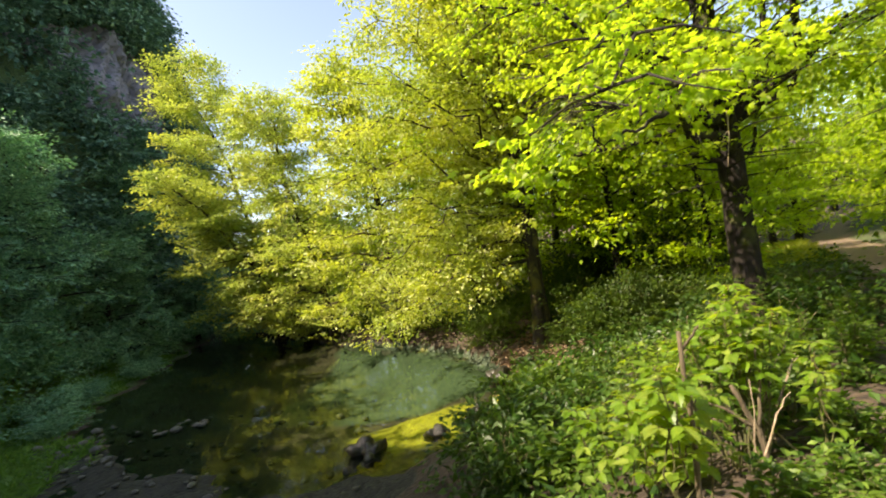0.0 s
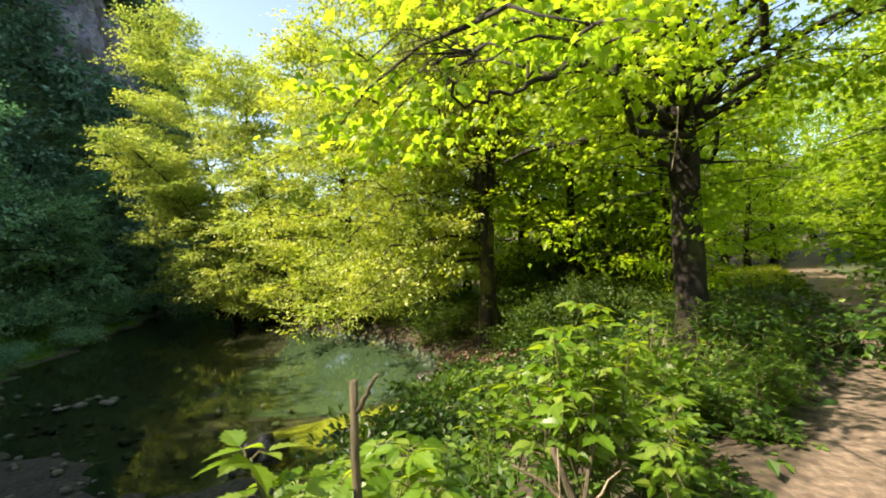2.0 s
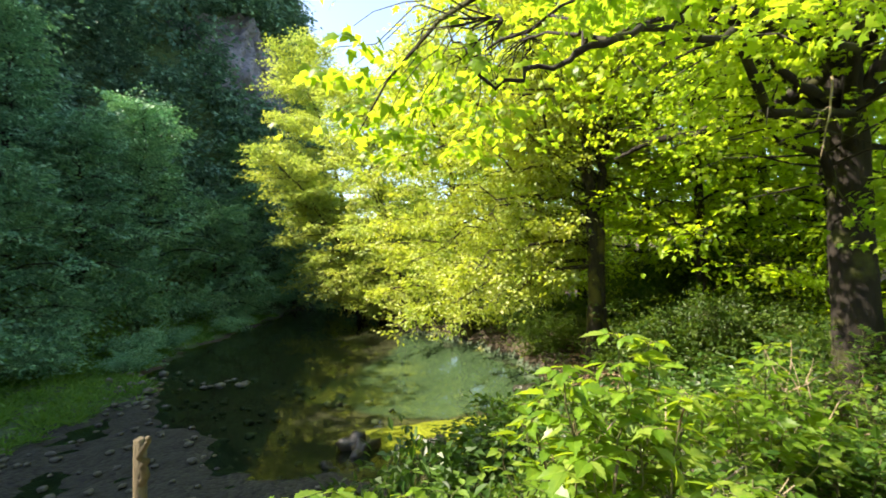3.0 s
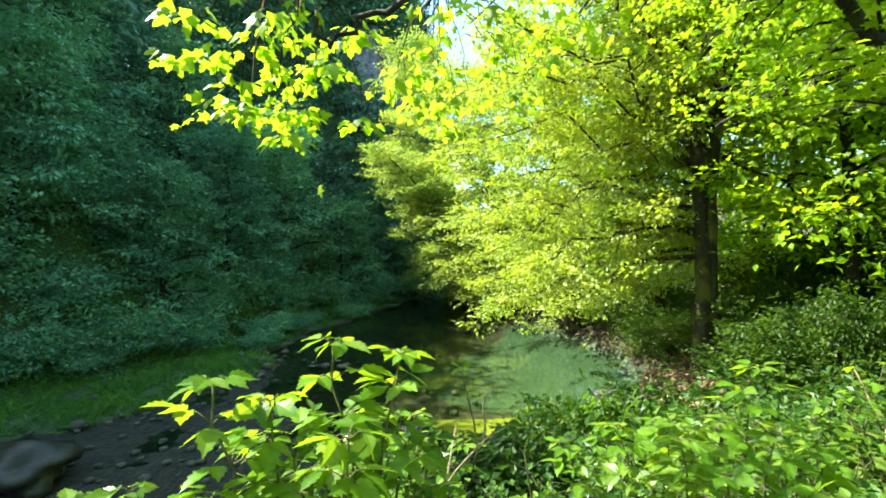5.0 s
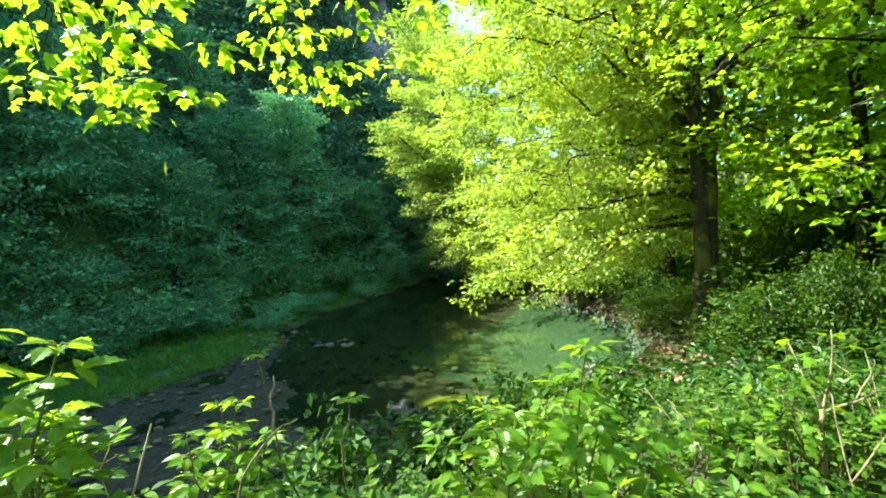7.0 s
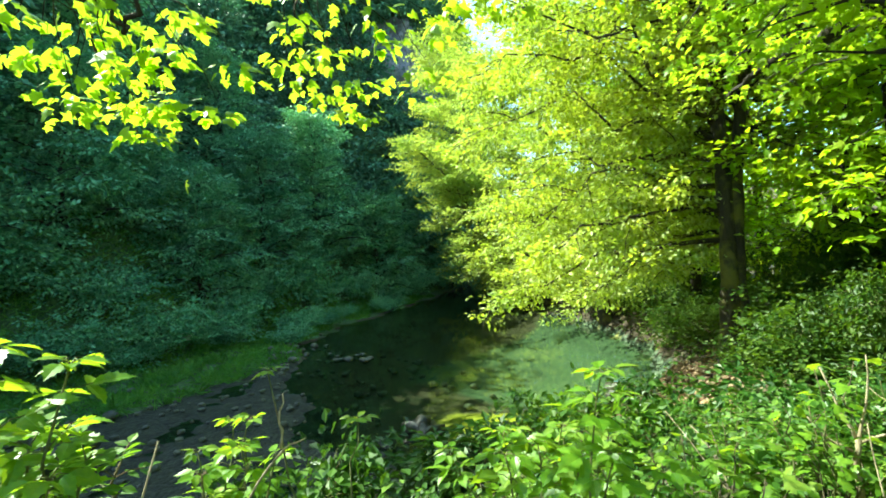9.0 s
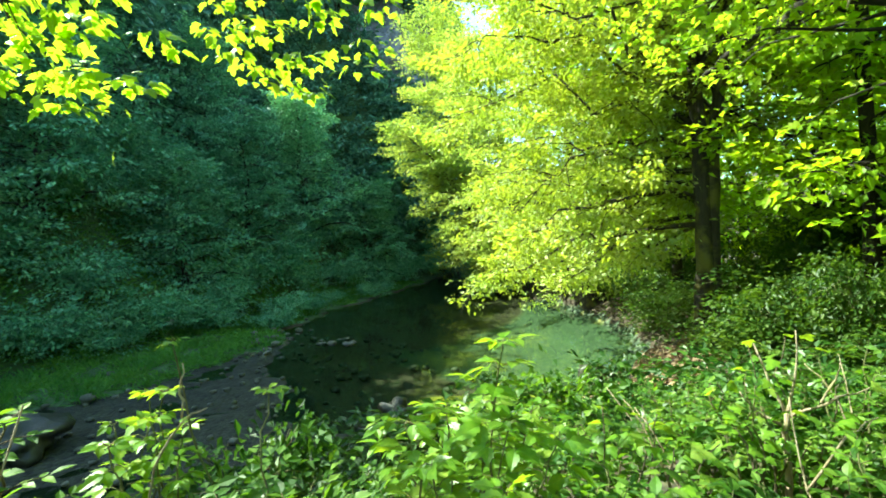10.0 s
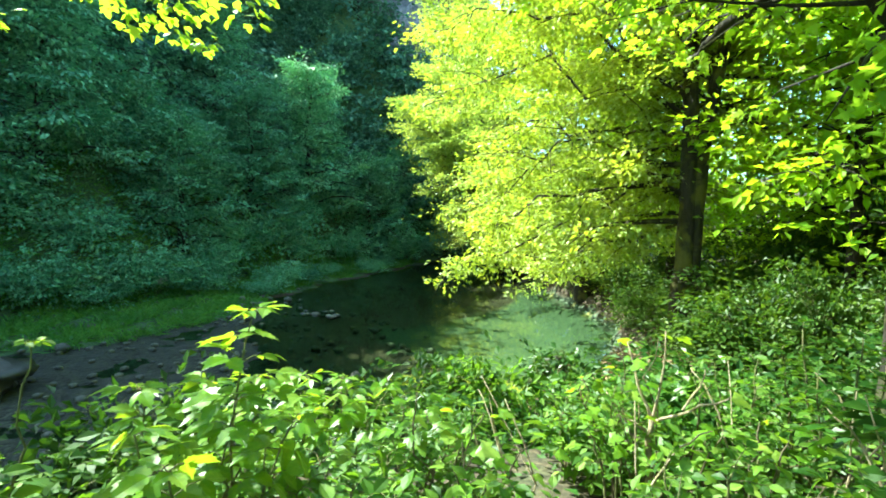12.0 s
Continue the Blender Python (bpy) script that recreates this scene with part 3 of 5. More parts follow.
for pts, radii in (([(6.4, 9.7, 4.5), (5.3, 8.3, 4.5), (4.2, 6.9, 3.98), (3.33, 5.67, 3.38), (2.93, 4.93, 2.95), (2.6, 4.85, 2.80), (2.26, 4.76, 2.70), (2.12, 4.75, 2.9), (1.99, 4.75, 3.17)], [0.09, 0.06, 0.04, 0.028, 0.024, 0.016, 0.013, 0.009, 0.005]),
                   ([(2.93, 4.93, 2.95), (2.75, 5.15, 3.15), (2.45, 5.5, 3.35), (2.2, 5.8, 3.4)], [0.018, 0.013, 0.009, 0.004]),
                   ([(6.4, 9.75, 4.3), (5.5, 10.6, 3.95), (4.9, 12.0, 4.15), (4.3, 13.2, 4.35), (3.7, 14.0, 4.2)], [0.13, 0.11, 0.09, 0.065, 0.03]),
                   ([(6.4, 9.7, 4.0), (5.6, 8.9, 3.75), (5.0, 8.4, 4.1)], [0.09, 0.07, 0.03]),
                   ([(6.45, 9.75, 3.8), (7.0, 9.4, 4.6), (7.7, 9.2, 5.6)], [0.11, 0.09, 0.05]),
                   ([(6.4, 9.75, 4.1), (5.9, 9.0, 4.9), (5.4, 8.5, 5.3)], [0.10, 0.07, 0.03])):
    p = np.asarray(pts, float)
    tt = np.linspace(0, len(p) - 1, len(p) * 5 - 4)
    fine = np.stack([np.interp(tt, np.arange(len(p)), p[:, d]) for d in range(3)], -1)
    fine[1:-1] += rng.normal(size=(len(fine) - 2, 3)) * 0.025
    bough = Build()
    bough.tube(fine - np.array(maple.location), np.interp(tt, np.arange(len(p)), radii), 9, 0.08)
    boughs.append(part("bough", bough.mesh("bough", BARK), maple))


# low maple sprays: thin twigs off the bough, each ending in a flat tuft of single leaves
def set_leaf(mesh, parent, at, along, face, size):
    y = unit(along)
    z = unit(face - (face @ y) * y)
    x = np.cross(y, z)
    ob = part("leaf", mesh, parent)
    ob.matrix_local = Matrix.Translation(at) @ Matrix(((x[0], y[0], z[0], 0), (x[1], y[1], z[1], 0), (x[2], y[2], z[2], 0), (0, 0, 0, 1))) @ Matrix.Scale(size, 4)


def maple_spray(bough, mesh, start, tips, size, count, radius):
    o = np.array(maple.location)
    start = np.array(start) - o
    for tip in tips:
        tip = np.array(tip) - o
        line = bent(start, tip + (0, 0, 0.06), 0.12, 7, 0.10)
        bd = Build()
        bd.tube(line, np.linspace(0.006, 0.002, 7), 4)
        part("twig", bd.mesh("twig", BARK), bough)
        out = unit((tip - start) * np.array((1, 1, 0)))
        for n in range(count):
            r = radius * rng.uniform(0.25, 1.0)
            ang = n * 2.4 + rng.normal() * 0.3
            way = np.array((math.cos(ang), math.sin(ang), 0.0))
            at = tip + way * r + np.array((0, 0, rng.normal() * 0.025 - 0.25 * r))
            set_leaf(mesh, bough, at, way * 0.7 + out * 0.5 + np.array((0, 0, -0.45)) + rng.normal(size=3) * 0.2, np.array((0.25, -0.3, 0.9)) + rng.normal(size=3) * 0.4, size * rng.uniform(0.65, 1.15))


def single_leaf(name, shape, material):
    v, f = shape
    return fast_mesh(name, v, f, material)


MAPLE_LEAF = single_leaf("maple_leaf", MAPLE, LEAF_MAPLE)
maple_spray(boughs[0], MAPLE_LEAF, (2.35, 4.5, 2.95), [(1.5, 5.08, 2.40), (1.62, 5.1, 2.54), (1.92, 5.36, 2.52), (1.8, 5.15, 2.90), (1.95, 5.2, 3.02), (1.7, 4.95, 2.72), (1.9, 5.05, 2.78), (2.1, 5.4, 2.75), (2.15, 5.1, 2.95)], 0.115, 15, 0.14)
maple_spray(boughs[0], MAPLE_LEAF, (2.3, 4.45, 2.95), [(1.58, 4.7, 2.50), (1.45, 4.75, 2.68), (1.25, 4.74, 2.60), (1.4, 4.6, 2.82), (1.65, 4.75, 2.92), (1.2, 4.5, 2.85), (1.5, 4.4, 2.95), (1.8, 4.8, 3.0)], 0.115, 15, 0.14)
maple_spray(boughs[1], MAPLE_LEAF, (2.4, 5.6, 3.4), [(1.8, 6.7, 2.80), (1.8, 6.25, 2.83), (1.86, 5.9, 3.02), (1.68, 6.6, 2.82), (2.1, 6.5, 2.95), (2.35, 6.8, 2.92), (2.0, 6.1, 3.08), (2.4, 6.4, 3.12), (2.15, 5.8, 3.15), (2.55, 6.7, 2.98), (1.9, 6.45, 2.95), (1.8, 6.0, 2.92), (2.6, 6.2, 3.2), (2.8, 6.6, 3.15)], 0.11, 15, 0.19)


# twin-stemmed hornbeam at the water, with drooping sunlit sprays
def hornbeam_limbs():
    out = []
    for n in range(120):
        s = 0.05 + 0.93 * n / 120
        ang = math.pi + ((n * 2.4) % (2 * math.pi) - math.pi) * 0.8 + 0.2
        h = s * 18.5 - 1.4
        r = 6.7 * (1.0 - 0.50 * s ** 2.2) * rng.uniform(0.70, 1.06)
        if math.cos(ang) > 0.2:
            r *= 0.8
        if s < 0.46 and math.sin(ang) < -0.35 and math.cos(ang) > -0.75:
            continue
        if s < 0.26 and math.cos(ang) > -0.15:
            continue
        drop = 0.20 * r * (1 - s)
        out.append((n % 2, min(0.97, 0.22 + 0.75 * s), (3.3 + r * math.cos(ang), 16.9 + r * 0.9 * math.sin(ang), max(h + 0.8 - drop, -1.9)), 0.09 * r))
    return out


special_tree("hornbeam_tree", (3.3, 16.9), "twin-stemmed hornbeam with sunlight put into its pale yellow-green layered sprays over water", LEAF_BRIGHT, BARK_MOSSY,
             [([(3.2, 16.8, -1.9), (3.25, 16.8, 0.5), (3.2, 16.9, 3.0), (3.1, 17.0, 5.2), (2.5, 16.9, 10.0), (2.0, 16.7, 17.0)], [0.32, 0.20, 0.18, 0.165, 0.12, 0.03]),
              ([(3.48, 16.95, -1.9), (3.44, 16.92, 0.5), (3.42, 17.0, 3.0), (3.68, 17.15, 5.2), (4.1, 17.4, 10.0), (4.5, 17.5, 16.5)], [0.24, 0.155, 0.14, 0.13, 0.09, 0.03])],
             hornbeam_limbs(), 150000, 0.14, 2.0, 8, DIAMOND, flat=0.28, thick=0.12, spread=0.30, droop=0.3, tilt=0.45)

# pale trees leaning over the river, farther on
for at, h, rad, lean, n in (((-14.5, 36.0), 24.0, 6.0, (-3.5, -4.0), 60000), ((-11.3, 33.4), 14.0, 4.4, (-7.5, -4.5), 34000), ((-8.5, 30.5), 18.0, 5.0, (-2.5, -2.0), 44000), ((-3.0, 25.5), 17.0, 4.6, (-1.5, -1.5), 36000)):
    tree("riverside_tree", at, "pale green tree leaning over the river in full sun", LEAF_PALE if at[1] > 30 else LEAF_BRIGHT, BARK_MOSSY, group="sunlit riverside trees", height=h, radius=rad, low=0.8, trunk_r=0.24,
         n_limbs=46, leaf_total=n, leaf=0.2, lean=lean, rise=0.0, droop=0.2, flat=0.12, thick=0.06, spread=0.34, tilt=0.42, per=40, tuft=2.8)

# woodland behind the hornbeam and beside the path
WOODS = [(6.2, 16.6, 15, 0.15), (7.8, 18.5, 15, 0.2), (1.2, 24.0, 16, 0.17), (5.5, 23.0, 17, 0.2), (9.5, 22.0, 16, 0.2), (3.0, 29.0, 18, 0.2), (9.0, 28.0, 18, 0.22), (14.5, 30.0, 17, 0.25), (-2.0, 35.0, 18, 0.2), (5.0, 37.0, 20, 0.25), (13.0, 40.0, 20, 0.25), (-8.0, 46.0, 20, 0.25), (9.6, 18.0, 12, 0.13), (-17.0, 58.0, 16, 0.2), (-24.0, 62.0, 15, 0.2), (8.5, 14.8, 10, 0.1), (20.0, 36.0, 18, 0.2), (26.3, 35.6, 16, 0.2), (30.5, 41.0, 18, 0.2), (23.0, 33.5, 15, 0.2), (27.0, 46.0, 19, 0.2), (18.0, 50.0, 22, 0.2), (36.0, 44.0, 20, 0.2), (36.0, 28.0, 18, 0.2), (30.0, 20.0, 17, 0.2), (8.0, 52.0, 22, 0.2), (-3.0, 58.0, 22, 0.2), (-14.0, 47.0, 12, 0.2), (-20.5, 50.0, 11, 0.2)]
woods = tree("woodland_tree", WOODS[0][:2], "slim dark woodland tree with green leaves", LEAF_WOOD, BARK, group="woodland trees", height=15, radius=3.4, low=1.6, trunk_r=0.16, n_limbs=22, leaf_total=7500, leaf=0.225, rise=0.15, spread=0.4, thick=0.16)
woods2 = tree("woodland_tree", WOODS[1][:2], "slim dark woodland tree with green leaves", LEAF_WOOD, BARK, group="woodland trees", height=15, radius=4.0, low=0.9, trunk_r=0.19, n_limbs=24, leaf_total=8200, leaf=0.24, rise=0.1, spread=0.45, thick=0.16)
for n, (x, y, h, r) in enumerate(WOODS[2:]):
    c = copy_thing((woods, woods2)[n % 2], pose(x, y, gz(x, y), 0, 0, 67 * n))
    c.scale = (h / 15,) * 3

# trees across the path, and unseen ones added behind for light and reflections
ACROSS = [(12.5, 8.0, 12, 30), (17.5, 13.5, 13, 140), (23.0, 18.5, 14, 200), (28.0, 26.5, 15, 80), (24.0, 38.0, 14, 10), (33.0, 35.0, 16, 300), (11.5, -1.0, 13, 100), (5.0, -7.0, 14, 250), (-3.0, -10.0, 13, 20), (20.5, 11.0, 13, 60), (27.0, 17.0, 15, 170), (14.6, 9.4, 10, 220), (22.5, 20.3, 15, 75), (19.2, 14.6, 12, 310)]
across = tree("roadside_tree", ACROSS[0][:2], "broad sunlit green tree beside the earth path", LEAF_MAPLE, BARK, group="trees across the path", height=12, radius=4.3, low=0.7, trunk_r=0.22, n_limbs=28, leaf_total=15000, leaf=0.18, rise=0.1, spread=0.4, thick=0.14)
for x, y, h, turn in ACROSS[1:]:
    c = copy_thing(across, pose(x, y, gz(x, y), 0, 0, turn))
    c.scale = (h / 12,) * 3

# shaded trees of the far bank
DARK = [(-17.5, 8.0, 8.5), (-17.5, 13.0, 7.0), (-20.0, 17.5, 9.5), (-22.8, 23.0, 11.5), (-22.5, 28.5, 9.0), (-25.0, 34.5, 9.5), (-16.5, 2.5, 9.0), (-22.5, 10.5, 11.0), (-26.0, 18.0, 10.5), (-28.0, 27.0, 10.5), (-17.5, -4.0, 10.0), (-23.0, 4.0, 12.0), (-26.5, 36.5, 9.0), (-24.5, 41.0, 7.5), (-21.0, 41.5, 7.0), (-18.5, 45.0, 7.5), (-22.0, 46.5, 8.5)]
dark = tree("riverbank_tree", DARK[0][:2], "bushy tree on the far riverbank, blue-green shade put into its leaves", LEAF_BANK_SHADE, BARK, group="shaded far bank trees", height=8.5, radius=3.7, low=0.3, trunk_r=0.17, n_limbs=34, leaf_total=16000, leaf=0.2, rise=0.05, droop=0.25, spread=0.25, thick=0.05, tilt=0.4, per=48, tuft=3.0, shape_pow=1.2, top=0.25)
dark2 = tree("riverbank_tree", DARK[3][:2], "tall tree on the far riverbank, blue-green shade put into its leaves", LEAF_BANK_SHADE, BARK, group="shaded far bank trees", height=11.5, radius=4.4, low=0.3, trunk_r=0.22, n_limbs=42, leaf_total=20000, leaf=0.205, rise=0.1, droop=0.25, spread=0.28, thick=0.05, tilt=0.4, per=52, tuft=3.2, shape_pow=1.0, top=0.15)
for n, (x, y, h) in enumerate(DARK):
    if n in (0, 3):
        continue
    src, src_h = ((dark, 8.5), (dark2, 11.5))[h > 9.2]
    c = copy_thing(src, pose(x, y, gz(x, y), 0, 0, 101 * n))
    c.scale = (h / src_h,) * 3

# unseen tall trees, added and stretched to cast shade on the near bank
for n, (x, y, k) in enumerate(((-21.0, -1.8, 1.55), (-21.6, 0.6, 1.62), (-21.2, 2.8, 1.5))):
    c = copy_thing(dark2, pose(x, y, gz(x, y), 0, 0, 57 * n))
    c.scale = (0.8, 0.8, k)

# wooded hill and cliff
hill_tree = tree("hillside_tree", (-31.0, 14.0), "hillside tree with the hill's shade put into its dark leaves", LEAF_HILL_SHADE, BARK, split=False, group="hillside trees", height=11, radius=4.4, low=0.4, trunk_r=0.2, n_limbs=20, twig_n=2, leaf_total=2700, leaf=0.55, rise=0.1, spread=0.5, thick=0.25)
for r in np.arange(-10, 84, 5.6):
    for q in np.arange(-44, -3, 5.4):
        rr, qq = r + rng.uniform(-2, 2), q + rng.uniform(-2, 2)
        edge = -13 if rr < 40 else -3.5
        if qq > edge or (qq < -22 and rr > 45):
            continue
        x, y = 0.88 * qq - 0.47 * rr, 0.47 * qq + 0.88 * rr
        if rr < 25 and qq < -36:
            continue
        if rr < 34 or (rr < 44 and qq < -22):
            c = copy_thing(hill_tree, pose(x, y, gz(x, y) - 0.4, 0, 0, rng.uniform(0, 360)))
            c.scale = (rng.uniform(0.7, 1.1),) * 3


def slope_at(r, z):
    """The place on the steep slope that lies r along the valley, at the height z."""
    r, z = np.asarray(r, float), np.asarray(z, float)
    high, low = np.full(r.shape, -34.0), np.full(r.shape, 1.0)
    for _ in range(28):
        q = (high + low) / 2
        above = ground(0.88 * q - 0.47 * r, 0.47 * q + 0.88 * r)[0] > z
        high, low = np.where(above, q, high), np.where(above, low, q)
    q = (high + low) / 2
    return np.stack((0.88 * q - 0.47 * r, 0.47 * q + 0.88 * r, z), -1)


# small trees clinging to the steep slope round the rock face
cliff_tree = tree("cliff_tree", (-36.0, 30.0), "small tree clinging to the steep wooded slope, shade put into its dark leaves", LEAF_HILL_SHADE, BARK, split=False, group="cliff trees", height=6.5, radius=2.9, low=0.2, trunk_r=0.1, n_limbs=10, twig_n=2, leaf_total=1700, leaf=0.48, rise=0.1, spread=0.4, thick=0.22)
for r in np.arange(31, 72, 2.9):
    for z in (4, 7.5, 11, 14.5, 18, 21.5, 25, 28.5, 32, 34.5):
        rr, zz = r + rng.uniform(-1.2, 1.2), z + rng.uniform(-1.2, 1.2)
        if (47.5 < rr < 59 and 15 < zz < 25.5) or zz > 35.5:
            continue
        p = slope_at(rr, zz)
        if gz(p[0], p[1]) < zz - 2:
            continue
        c = copy_thing(cliff_tree, pose(p[0] + 0.3, p[1] + 0.15, zz - 1.6, 0, 0, rng.uniform(0, 360)))
        c.scale = (rng.uniform(0.75, 1.2),) * 3

for r in np.arange(44.5, 63, 2.0):
    for z in (28.0, 30.0, 32.0, 34.0):
        p = slope_at(r + rng.uniform(-0.8, 0.8), z + rng.uniform(-0.8, 0.8))
        c = copy_thing(cliff_tree, pose(p[0] + 0.6, p[1] - 0.2, p[2] - 1.8, 0, 0, rng.uniform(0, 360)))
        c.scale = (rng.uniform(0.6, 0.95),) * 3

for r in (41.6, 43.0, 44.4):
    for z in (15.5, 17.5, 19.5, 21.5, 23.5, 25.5):
        p = slope_at(r + rng.uniform(-0.6, 0.6), z + rng.uniform(-0.7, 0.7))
        c = copy_thing(cliff_tree, pose(p[0] + 0.3, p[1] - 0.2, p[2] - 1.4, 0, 0, rng.uniform(0, 360)))
        c.scale = (rng.uniform(0.5, 0.75),) * 3


# bare cliff face between the trees
def cliff():
    bd = Build()
    n, m = 40, 30
    i, j = np.meshgrid(np.linspace(-1, 1, n), np.linspace(0, 1, m), indexing="ij")
    p = slope_at(53 + 7 * i, 15 + j * (13 - 3 * i * i))
    out = 1.0 + 0.55 * wavy(i * 8, j * 8, 1.1) + 0.3 * wavy(i * 8, j * 8, 3.1, 1.0) - 1.6 * i ** 4
    p = p + out[..., None] * np.array((0.84, -0.30, 0.15))
    a, b = np.meshgrid(np.arange(n - 1), np.arange(m - 1), indexing="ij")
    o = (a * m + b).ravel()
    back = p.reshape(-1, 3) + np.array((-4.0, 1.6, -1.0))
    bd.add(p.reshape(-1, 3), np.stack((o, o + m, o + m + 1, o + 1), -1))
    bd.add(back, np.stack((o, o + 1, o + m + 1, o + m), -1))
    rim = [k * m for k in range(n)] + [(n - 1) * m + k for k in range(1, m)] + [k * m + m - 1 for k in range(n - 2, -1, -1)] + list(range(m - 2, 0, -1))
    rim = np.array(rim)
    nxt = np.roll(rim, -1)
    bd.q.append(np.stack((rim, rim + n * m, nxt + n * m, nxt), -1))
    tagged(new("rock_face", bd.mesh("rock_face", CLIFF_ROCK, False)), "bare grey-pink rock face on the wooded cliff, bluish haze put into its colour", "cliff", kind="structure")


cliff()


# ---- undergrowth ----
def bush_fol(radius, height, count, leaf, stems=9):
    """Low bush: arching stems with leaves, about its base."""
    bd, pairs = Build(), []
    for n in range(stems):
        ang = n * 2.4 + rng.normal() * 0.3
        r = radius * rng.uniform(0.35, 1.0)
        end = np.array((math.cos(ang) * r, math.sin(ang) * r, height * rng.uniform(0.45, 1.0) * (1 - 0.35 * r / radius)))
        line = bent((0.05 * math.cos(ang), 0.05 * math.sin(ang), -0.1), end, 0.18 * height, 6)
        bd.tube(line, np.linspace(0.014, 0.004, 6), 4)
        tw = sprays(line, 5, radius * 0.5, 0.3, 0.3, 0.1)
        for p, e in tw:
            bd.tube(np.array((p, (p + e) / 2 + (0, 0, 0.02), e)), (0.006, 0.004, 0.002), 3)
        pairs += tw
    return bd, foliage(pairs, count, 0.16 * radius, 0.12 * height, leaf, 0.3)


def bush(name, at, label, mat, group, radius, height, count, leaf, shape=DIAMOND, sink=0.0):
    bd, fol = bush_fol(radius, height, count, leaf)
    root = thing(name, (at[0], at[1], gz(*at) - sink), label, "bush", group)
    part("stem", bd.mesh("stem", STEM_GREEN), root)
    part("foliage", leaves_mesh("foliage", *fol, shape, mat), root, kind="stuff")
    return root


under = bush("understorey_bush", (4.9, 15.6), "dense understorey bush on the woodland floor, canopy shade put into its green leaves", LEAF_UNDER_SHADE, "understorey bushes", 1.5, 1.9, 3600, 0.12)
UNDER = [(3.9, 15.3), (4.6, 14.7), (5.2, 14.2), (5.9, 13.9), (7.2, 15.0), (6.5, 17.5), (4.8, 20.5), (1.4, 20.5), (0.2, 23.6), (8.6, 20.5), (-2.6, 27.0), (-6.0, 29.5), (2.8, 24.5), (6.8, 25.0), (9.4, 16.6), (8.6, 13.0), (11.8, 24.0), (-9.5, 33.0), (-12.0, 37.5), (7.0, 12.0), (2.4, 22.2), (0.6, 27.5), (4.4, 28.5)]
for n, (x, y) in enumerate(UNDER):
    c = copy_thing(under, pose(x, y, gz(x, y) - 0.05, 0, 0, 73 * n))
    c.scale = (0.6 + 0.7 * ((n * 0.37) % 1), 0.6 + 0.7 * ((n * 0.37) % 1), 0.5 + 0.75 * ((n * 0.61) % 1))
for n, (x, y) in enumerate(((4.9, 18.6), (5.6, 20.0), (7.4, 17.2), (6.6, 19.4), (8.2, 16.0), (7.6, 21.8), (9.6, 19.6), (5.2, 22.0))):
    c = copy_thing(under, pose(x, y, gz(x, y) - 0.05, 0, 0, 97 * n))
    c.scale = (1.15, 1.15, 1.5 + 0.9 * ((n * 0.37) % 1))
# two leaf colours stand for bank bushes in shade and in sun
low_bush = bush("bank_bush", (1.2, 8.4), "low green bush on the near riverbank, leaves darkened as in shade", LEAF_IVY_SHADE, "near bank bushes", 1.0, 0.75, 1300, 0.14)
lit_bush = bush("bank_bush", (1.7, 9.9), "low green bush on the near riverbank, leaves lighter as if lit", LEAF_SHRUB, "near bank bushes", 0.9, 0.9, 900, 0.16)
for n, (x, y) in enumerate(((1.5, 7.4), (1.4, 9.2), (2.3, 8.2), (2.2, 10.4), (1.2, 10.9), (3.2, 10.2), (2.6, 12.0), (3.6, 11.8), (4.8, 11.0), (4.6, 12.6), (0.9, 6.4), (2.0, 6.2), (5.4, 9.9), (6.9, 11.4), (6.2, 12.4), (5.0, 9.0), (7.2, 8.2))):
    c = copy_thing((low_bush, low_bush, low_bush, lit_bush)[n % 4], pose(x, y, gz(x, y) - 0.05, 0, 0, 77 * n))
    k = 0.65 + 0.5 * ((n * 0.43) % 1)
    c.scale = (k, k, 0.5 + 1.0 * ((n * 0.29) % 1))
hedge = bush("hedge_bush", (15.3, 13.2), "green bush at the edge of the path", LEAF_SHRUB, "path bushes", 1.8, 2.3, 4200, 0.13)
for n, (x, y) in enumerate(((17.8, 15.4), (20.5, 17.6), (12.6, 10.4), (10.4, 8.0), (8.4, 5.4))):
    copy_thing(hedge, pose(x, y, gz(x, y), 0, 0, 110 * n))
bank_bush = bush("riverside_bush", (-15.2, 10.6), "bush at the far waterside, blue-green shade put into its leaves", LEAF_BANK_SHADE, "far bank bushes", 1.7, 2.2, 4000, 0.15)
